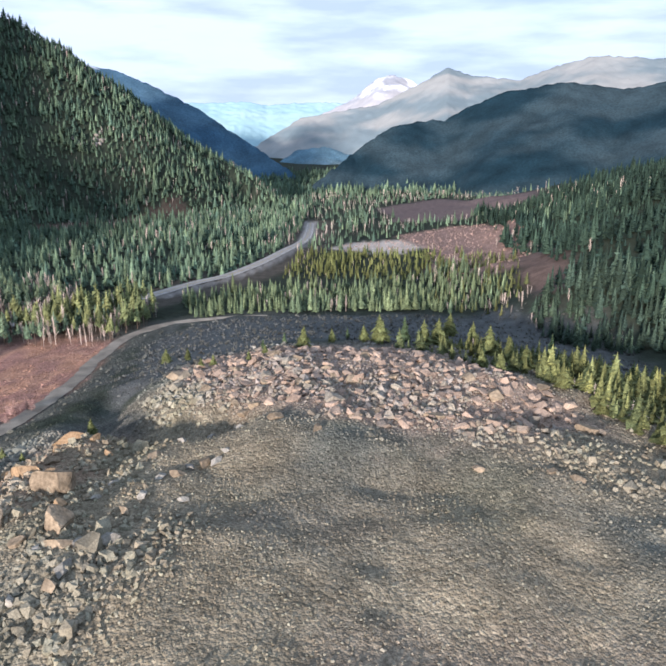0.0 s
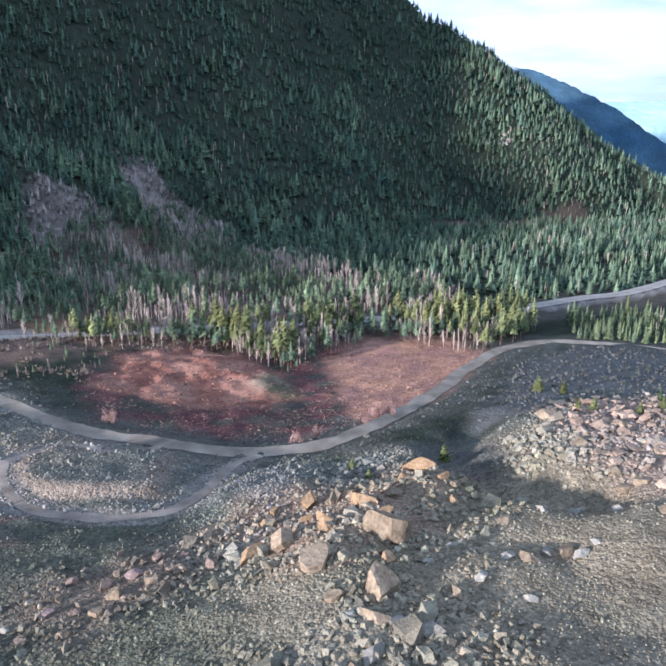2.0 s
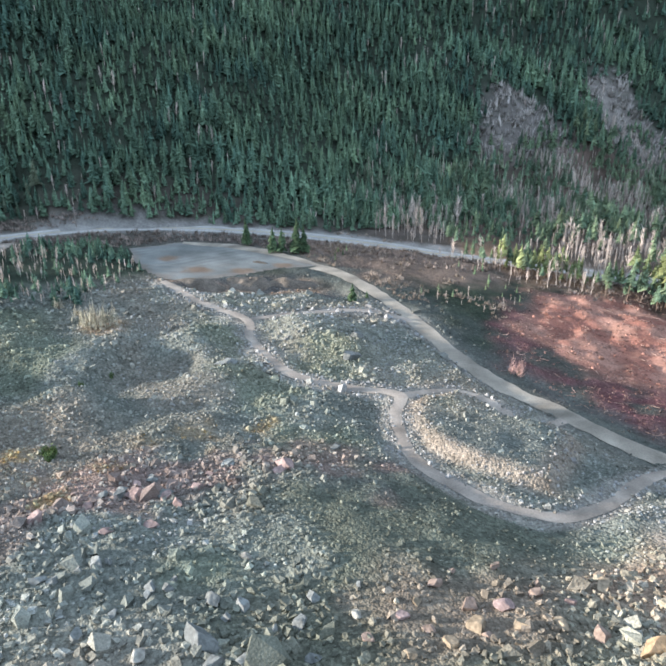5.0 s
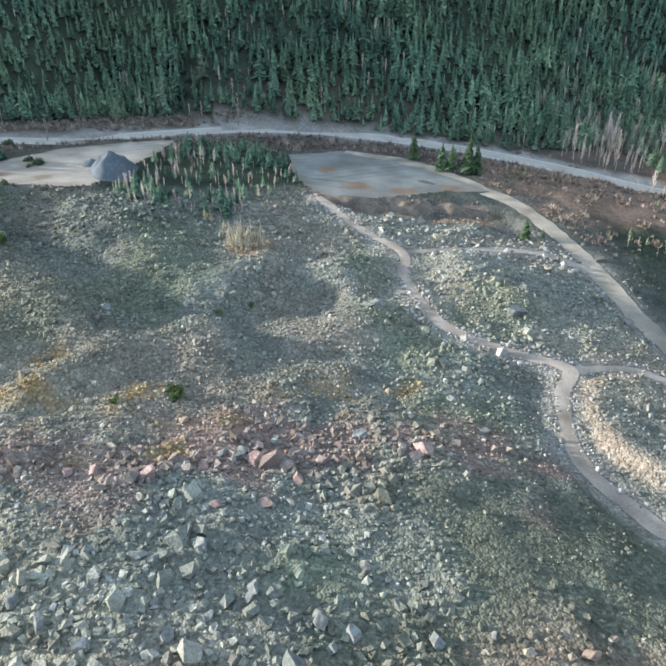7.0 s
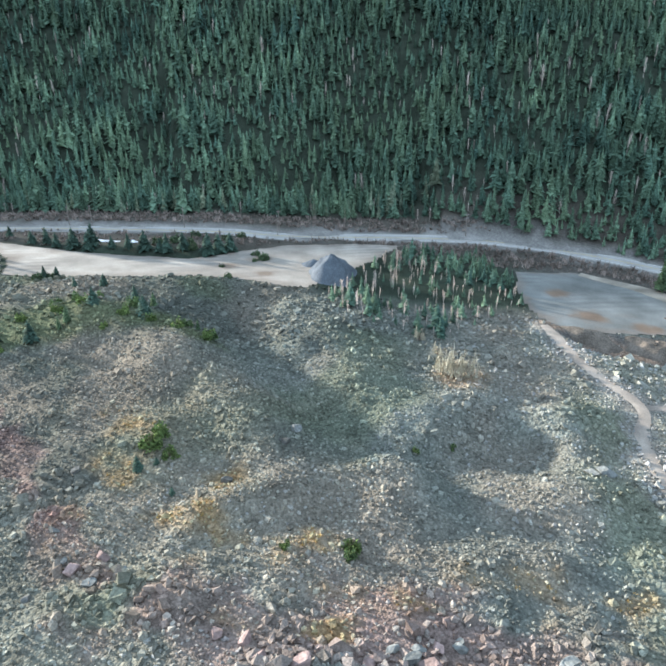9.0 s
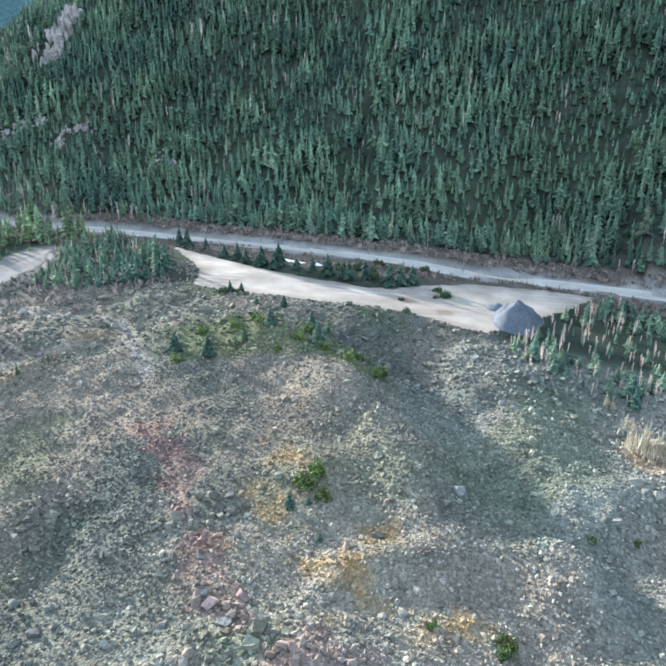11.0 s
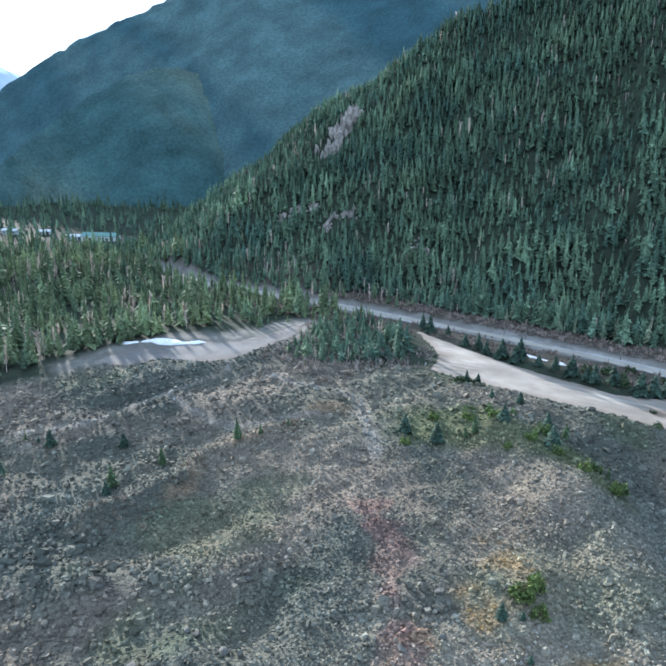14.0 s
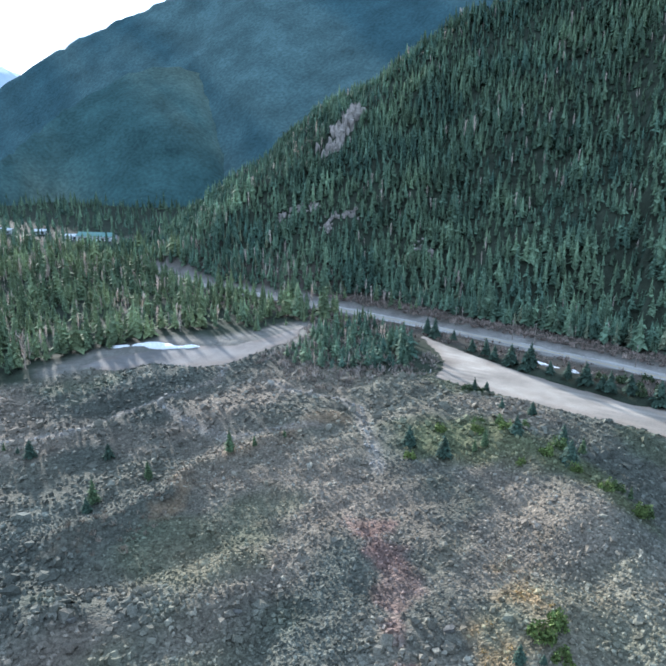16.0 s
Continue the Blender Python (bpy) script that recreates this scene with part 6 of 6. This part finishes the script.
M_SOIL = material("dug_soil", (0.145, 0.122, 0.096), 0.95, False, (1.4, 0.3), (0.15, 0.3), 0.6, 1.5)
for hx, hy, ra, rb, tall, turn in ((-376, 126, 13, 5, 2.6, 1.3), (-374, 150, 14, 6, 2.9, 1.5), (-369, 172, 12, 5, 2.6, 1.3), (-403, 165, 4, 2.5, 1.4, 0.6)):
    tagged(new("soil_bank", heap("soil_bank", hx, hy, ra, rb, tall, M_SOIL, int(ra) + 3, turn, 0.7)), "bank of dug brown soil on the gravel lot", "soil bank", "soil banks")


# ---- buildings far down the valley ----
def shed(bx, by, turn, long, deep, tall, roof_mat, label):
    """A low building: walls, gabled roof with eaves, doors and windows along the front."""
    top = tagged(new("building"), label, "building", "valley buildings")
    top.matrix_basis = pose(bx, by, ground_at(bx, by), 0, 0, turn)
    part("wall", block("wall", (long, deep, tall + 0.5), M_SIDING, 0.05), top, "", pose(0, 0, -0.5))
    rise = deep * 0.22
    hx, hy = long / 2 + 0.6, deep / 2 + 0.8
    v = [(-hx, -hy, tall - 0.1), (hx, -hy, tall - 0.1), (hx, 0, tall + rise), (-hx, 0, tall + rise), (-hx, hy, tall - 0.1), (hx, hy, tall - 0.1)]
    v += [(a, b, c + 0.25) for a, b, c in v]
    f = [(0, 1, 2, 3), (3, 2, 5, 4), (6, 9, 8, 7), (9, 10, 11, 8), (0, 6, 7, 1), (4, 5, 11, 10), (0, 3, 9, 6), (3, 4, 10, 9), (1, 7, 8, 2), (2, 8, 11, 5)]
    part("roof", mesh_np("roof", v, f, roof_mat), top)
    count = max(2, int(long / 7))
    for k in range(count):
        x = (k + 0.5) / count * long - long / 2
        if k % 3 == 1:
            part("door", block("door", (3.2, 0.12, min(3.4, tall - 0.6)), M_DARK, 0.03), top, "", pose(x, -deep / 2 - 0.06, 0))
        else:
            part("window", block("window", (2.2, 0.1, 1.2), M_DARK, 0.03), top, "", pose(x, -deep / 2 - 0.05, tall * 0.45))


shed(-518, -722, 128, 42, 16, 5.5, M_ROOF, "long low pale building with a green sheet roof")
shed(-500, -745, 128, 16, 9, 4.0, M_SIDING, "small white outbuilding in a clearing")
shed(-462, -845, 120, 22, 9, 4.5, M_SIDING, "low white building among the far trees")
shed(-492, -815, 140, 14, 8, 4.0, M_SIDING, "small white cabin among the far trees")


# ---- cliffs on the mountain spur ----
def cliff(name, spots, label, seed):
    g = np.random.default_rng(seed)
    V, F, base = [], [], 0
    for cx, cy, w, h in spots:
        for _ in range(16):
            v, f = rock_template(g, True)
            px, py = cx + g.normal(0, w * 0.4), cy + g.normal(0, w * 0.4)
            s = np.array((w * g.uniform(0.25, 0.6), w * g.uniform(0.25, 0.6), h * g.uniform(0.3, 0.9)))
            V.append(v * s + (px, py, ground_at(px, py) + h * 0.08))
            F.append(f + base)
            base += len(v)
    me = mesh_np(name, np.concatenate(V), np.concatenate(F), M_CLIFF)
    return tagged(new(name, me), label, "cliff", "", "structure")


cliff("cliff_upper", CLIFF_SPOTS[:5], "pale grey rock cliff on the edge of the spur", 71)
cliff("cliff_lower", CLIFF_SPOTS[5:], "broken pale outcrop among the hillside trees", 72)
cliff("outcrop_north", [(-468, 1400, 20, 22), (-492, 1372, 16, 18)], "small pale rock outcrop on the dark mountainside", 73)


# ---- brush, slash and felled wood ----
def scatter_low(name, label, box, step, keep, tall, tone, seed):
    """Uncounted low leafless brush."""
    g = np.random.default_rng(seed)
    x, y = sprinkle(g, box, step)
    ok = g.uniform(0, 1, len(x)) < keep(x, y)
    x, y = x[ok], y[ok]
    h = tall * g.uniform(0.5, 1.4, len(x))
    col = np.array(tone) * g.uniform(0.6, 1.4, (len(x), 1))
    me = scatter_mesh(name, BARE_LOW, x, y, height(x, y) - 0.1, h, col, [M_TWIG, M_TWIG], g, 0.1, (1.2, 2.2))
    return tagged(new(name, me), label, "brush", "", "stuff")


BARE_LOW = [brush_template(np.random.default_rng(500 + k), 16) for k in range(4)]


def beside_road(x, y):
    d, _ = to_line(x, y, [q[:2] for q in ROADS[0][0]])
    return (d > np.where(y < 0, 13.0, 10.0)) * (d < 44) * (1 - west_of_road(x, y) * 1.0) * clear_of_ways(x, y, 1.5) * (1 - slide_zone(x, y)) * (1 - 0.6 * (x > np.interp(y, [-400, 0, 200, 400], [-450, -470, -440, -300])))


scatter_low("roadside_brush", "brown leafless brush along the highway", (-560, -420, -300, 420), 2.7, lambda x, y: 0.8 * beside_road(x, y), 2.4, (0.24, 0.195, 0.16), 81)
scatter_low("field_brush", "dead reddish brush over the felled fields", (-350, 205, -110, 450), 3.0, lambda x, y: 0.55 * np.maximum(soft_in(x, y, FIELD_SHADED, 6), soft_in(x, y, FIELD_MID, 6)) * clear_of_ways(x, y, 1), 0.9, (0.24, 0.15, 0.12), 82)
scatter_low("bank_brush", "tawny brush on the banks of the rubble flat", (-300, -200, -190, -110), 3.0, lambda x, y: 0.7 * soft_line(x, y, BROWN_BANK, 9, 1.2), 1.5, (0.2, 0.17, 0.13), 83)
scatter_low("knoll_brush", "grey leafless brush round the knoll", (-410, -245, -335, -125), 2.6, lambda x, y: 0.5 * smooth(-24, -4, inside(x, y, KNOLL)) * clear_of_ways(x, y, 1), 2.6, (0.25, 0.22, 0.185), 88)
scatter_low("flat_brush", "sparse low brush behind the slide's crest", (-140, 290, 180, 520), 5.0, lambda x, y: 0.6 * soft_in(x, y, SHADED_BACK, 10), 1.8, (0.12, 0.12, 0.10), 84)
scatter_low("clearing_brush", "pale leafless scrub on the felled hillside patch", (-680, 390, -520, 700), 5.5, lambda x, y: 0.6 * np.maximum(soft_in(x, y, CLEARINGS[5][0], 10), soft_in(x, y, CLEARINGS[8][0], 10)), 8.0, (0.36, 0.325, 0.285), 85)


def logs(name, label, box, count, keep, seed):
    """Uncounted felled stems and broken branches lying about."""
    g = np.random.default_rng(seed)
    x, y = g.uniform(box[0], box[2], count * 3), g.uniform(box[1], box[3], count * 3)
    ok = g.uniform(0, 1, len(x)) < keep(x, y)
    x, y = x[ok][:count], y[ok][:count]
    n = len(x)
    a, ln, w = g.uniform(0, 6.28, n), g.uniform(1.0, 5.5, n), g.uniform(0.06, 0.15, n)
    z = height(x, y) + w * 0.7
    base = np.array([(sx, sy, sz) for sx in (-0.5, 0.5) for sy, sz in ((-1, 0), (0, -1), (1, 0), (0, 1))], float)
    f = np.array([(0, 1, 5, 4), (1, 2, 6, 5), (2, 3, 7, 6), (3, 0, 4, 7), (3, 2, 1, 0), (4, 5, 6, 7)])
    p = np.empty((n, 8, 3))
    taper = np.where(base[:, 0] > 0, 0.55, 1.0)
    lx, ly = base[None, :, 0] * ln[:, None], base[None, :, 1] * w[:, None] * taper
    p[:, :, 0] = x[:, None] + lx * np.cos(a)[:, None] - ly * np.sin(a)[:, None]
    p[:, :, 1] = y[:, None] + lx * np.sin(a)[:, None] + ly * np.cos(a)[:, None]
    p[:, :, 2] = z[:, None] + base[None, :, 2] * w[:, None] * taper + g.normal(0, 0.06, n)[:, None] * lx
    col = np.repeat(np.array((0.33, 0.225, 0.175)) * g.uniform(0.6, 1.3, (n, 1)), 8, 0)
    me = mesh_np(name, p.reshape(-1, 3), (f[None] + (np.arange(n) * 8)[:, None, None]).reshape(-1, 4), M_TWIG, False, col)
    return tagged(new(name, me), label, "felled wood", "", "stuff")


def fields(x, y):
    return np.maximum(np.maximum(soft_in(x, y, FIELD_NORTH, 5), soft_in(x, y, FIELD_MID, 5)), 0.35 * soft_in(x, y, FIELD_SHADED, 5)) * clear_of_ways(x, y, 2)


ROAD_BANK = [(-480, 180), (-450, 250), (-400, 296), (-340, 310), (-300, 250), (-330, 212), (-400, 200)]
scatter_low("bank_scrub", "tangled brown scrub between the lot and the highway", (-490, 170, -290, 320), 2.4, lambda x, y: 0.7 * soft_in(x, y, ROAD_BANK, 5) * clear_of_ways(x, y, 1) * smooth(-0.2, 0.35, fbm(x, y, 22, 47, 3)), 2.0, (0.28, 0.225, 0.17), 86)
scatter_low("clearing_slash", "pale slash and scrub over the felled ground", (0, 630, 300, 1180), 6.5, lambda x, y: 0.6 * np.maximum(soft_in(x, y, CLEARINGS[1][0], 8), soft_in(x, y, CLEARINGS[0][0], 8)), 2.4, (0.36, 0.26, 0.21), 87)
forest("bank_thicket", "small conifers among leafless trees on the highway bank", (-490, 170, -290, 320), 7.0, lambda x, y: 0.6 * soft_in(x, y, ROAD_BANK, 5) * clear_of_ways(x, y, 2) * smooth(-0.1, 0.3, fbm(x, y, 35, 48, 3)), 6.0, GREEN_LIT, 0.55, False, 121)
scatter_low("dry_grass", "tufts of dry yellow grass on the rubble", (-290, -40, -215, 115), 1.7, lambda x, y: 0.8 * np.maximum.reduce([soft_line(x, y, q, 7, 2.4) for q in GRASS_LINES]) * smooth(-0.1, 0.4, fbm(x, y, 9, 36, 4)), 0.8, (0.36, 0.25, 0.09), 89)
logs("field_slash", "pale felled stems and slash on the red fields", (-350, 205, -110, 450), 1500, fields, 91)
x, y = sprinkle(np.random.default_rng(93), (-350, 205, -100, 500), 4.2)
g = np.random.default_rng(94)
ok = (g.uniform(0, 1, len(x)) < 0.35 * np.maximum(fields(x, y), 0.6 * soft_in(x, y, SHADED_BACK, 8) + 0.5 * soft_in(x, y, FIELD_SHADED, 6))) & (clear_of_ways(x, y, 1) > 0)
rubble("field_stones", "scattered stones and stumps on the felled fields", x[ok], y[ok], g.uniform(0.4, 1.1, int(ok.sum())), cover(x[ok], y[ok]) * 1.15 + 0.01, 95)
x, y = sprinkle(np.random.default_rng(98), (-345, 225, -195, 370), 1.9)
lump = np.maximum(0.5 * soft_in(x, y, FIELD_MID, 6), 0.9 * soft_in(x, y, FIELD_RUBBLE, 4)) * clear_of_ways(x, y, 1)
ok = g.uniform(0, 1, len(x)) < lump * smooth(-0.25, 0.35, fbm(x, y, 10, 50, 3))
rubble("field_clods", "overturned clods, roots and rubble on the felled mound", x[ok], y[ok], 0.5 + 0.55 * g.pareto(2.8, int(ok.sum())).clip(0, 3), cover(x[ok], y[ok]) * g.uniform(0.55, 1.5, (int(ok.sum()), 1)) + 0.01, 99, 0.8)
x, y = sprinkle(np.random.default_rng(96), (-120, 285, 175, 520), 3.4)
ok = g.uniform(0, 1, len(x)) < 0.4 * soft_in(x, y, SHADED_BACK, 8) * (clear_of_ways(x, y, 1) > 0)
rubble("back_stones", "stones behind the slide's crest, shade painted into their dark tone", x[ok], y[ok], g.uniform(0.5, 1.8, int(ok.sum())), cover(x[ok], y[ok]) * 1.15, 97)
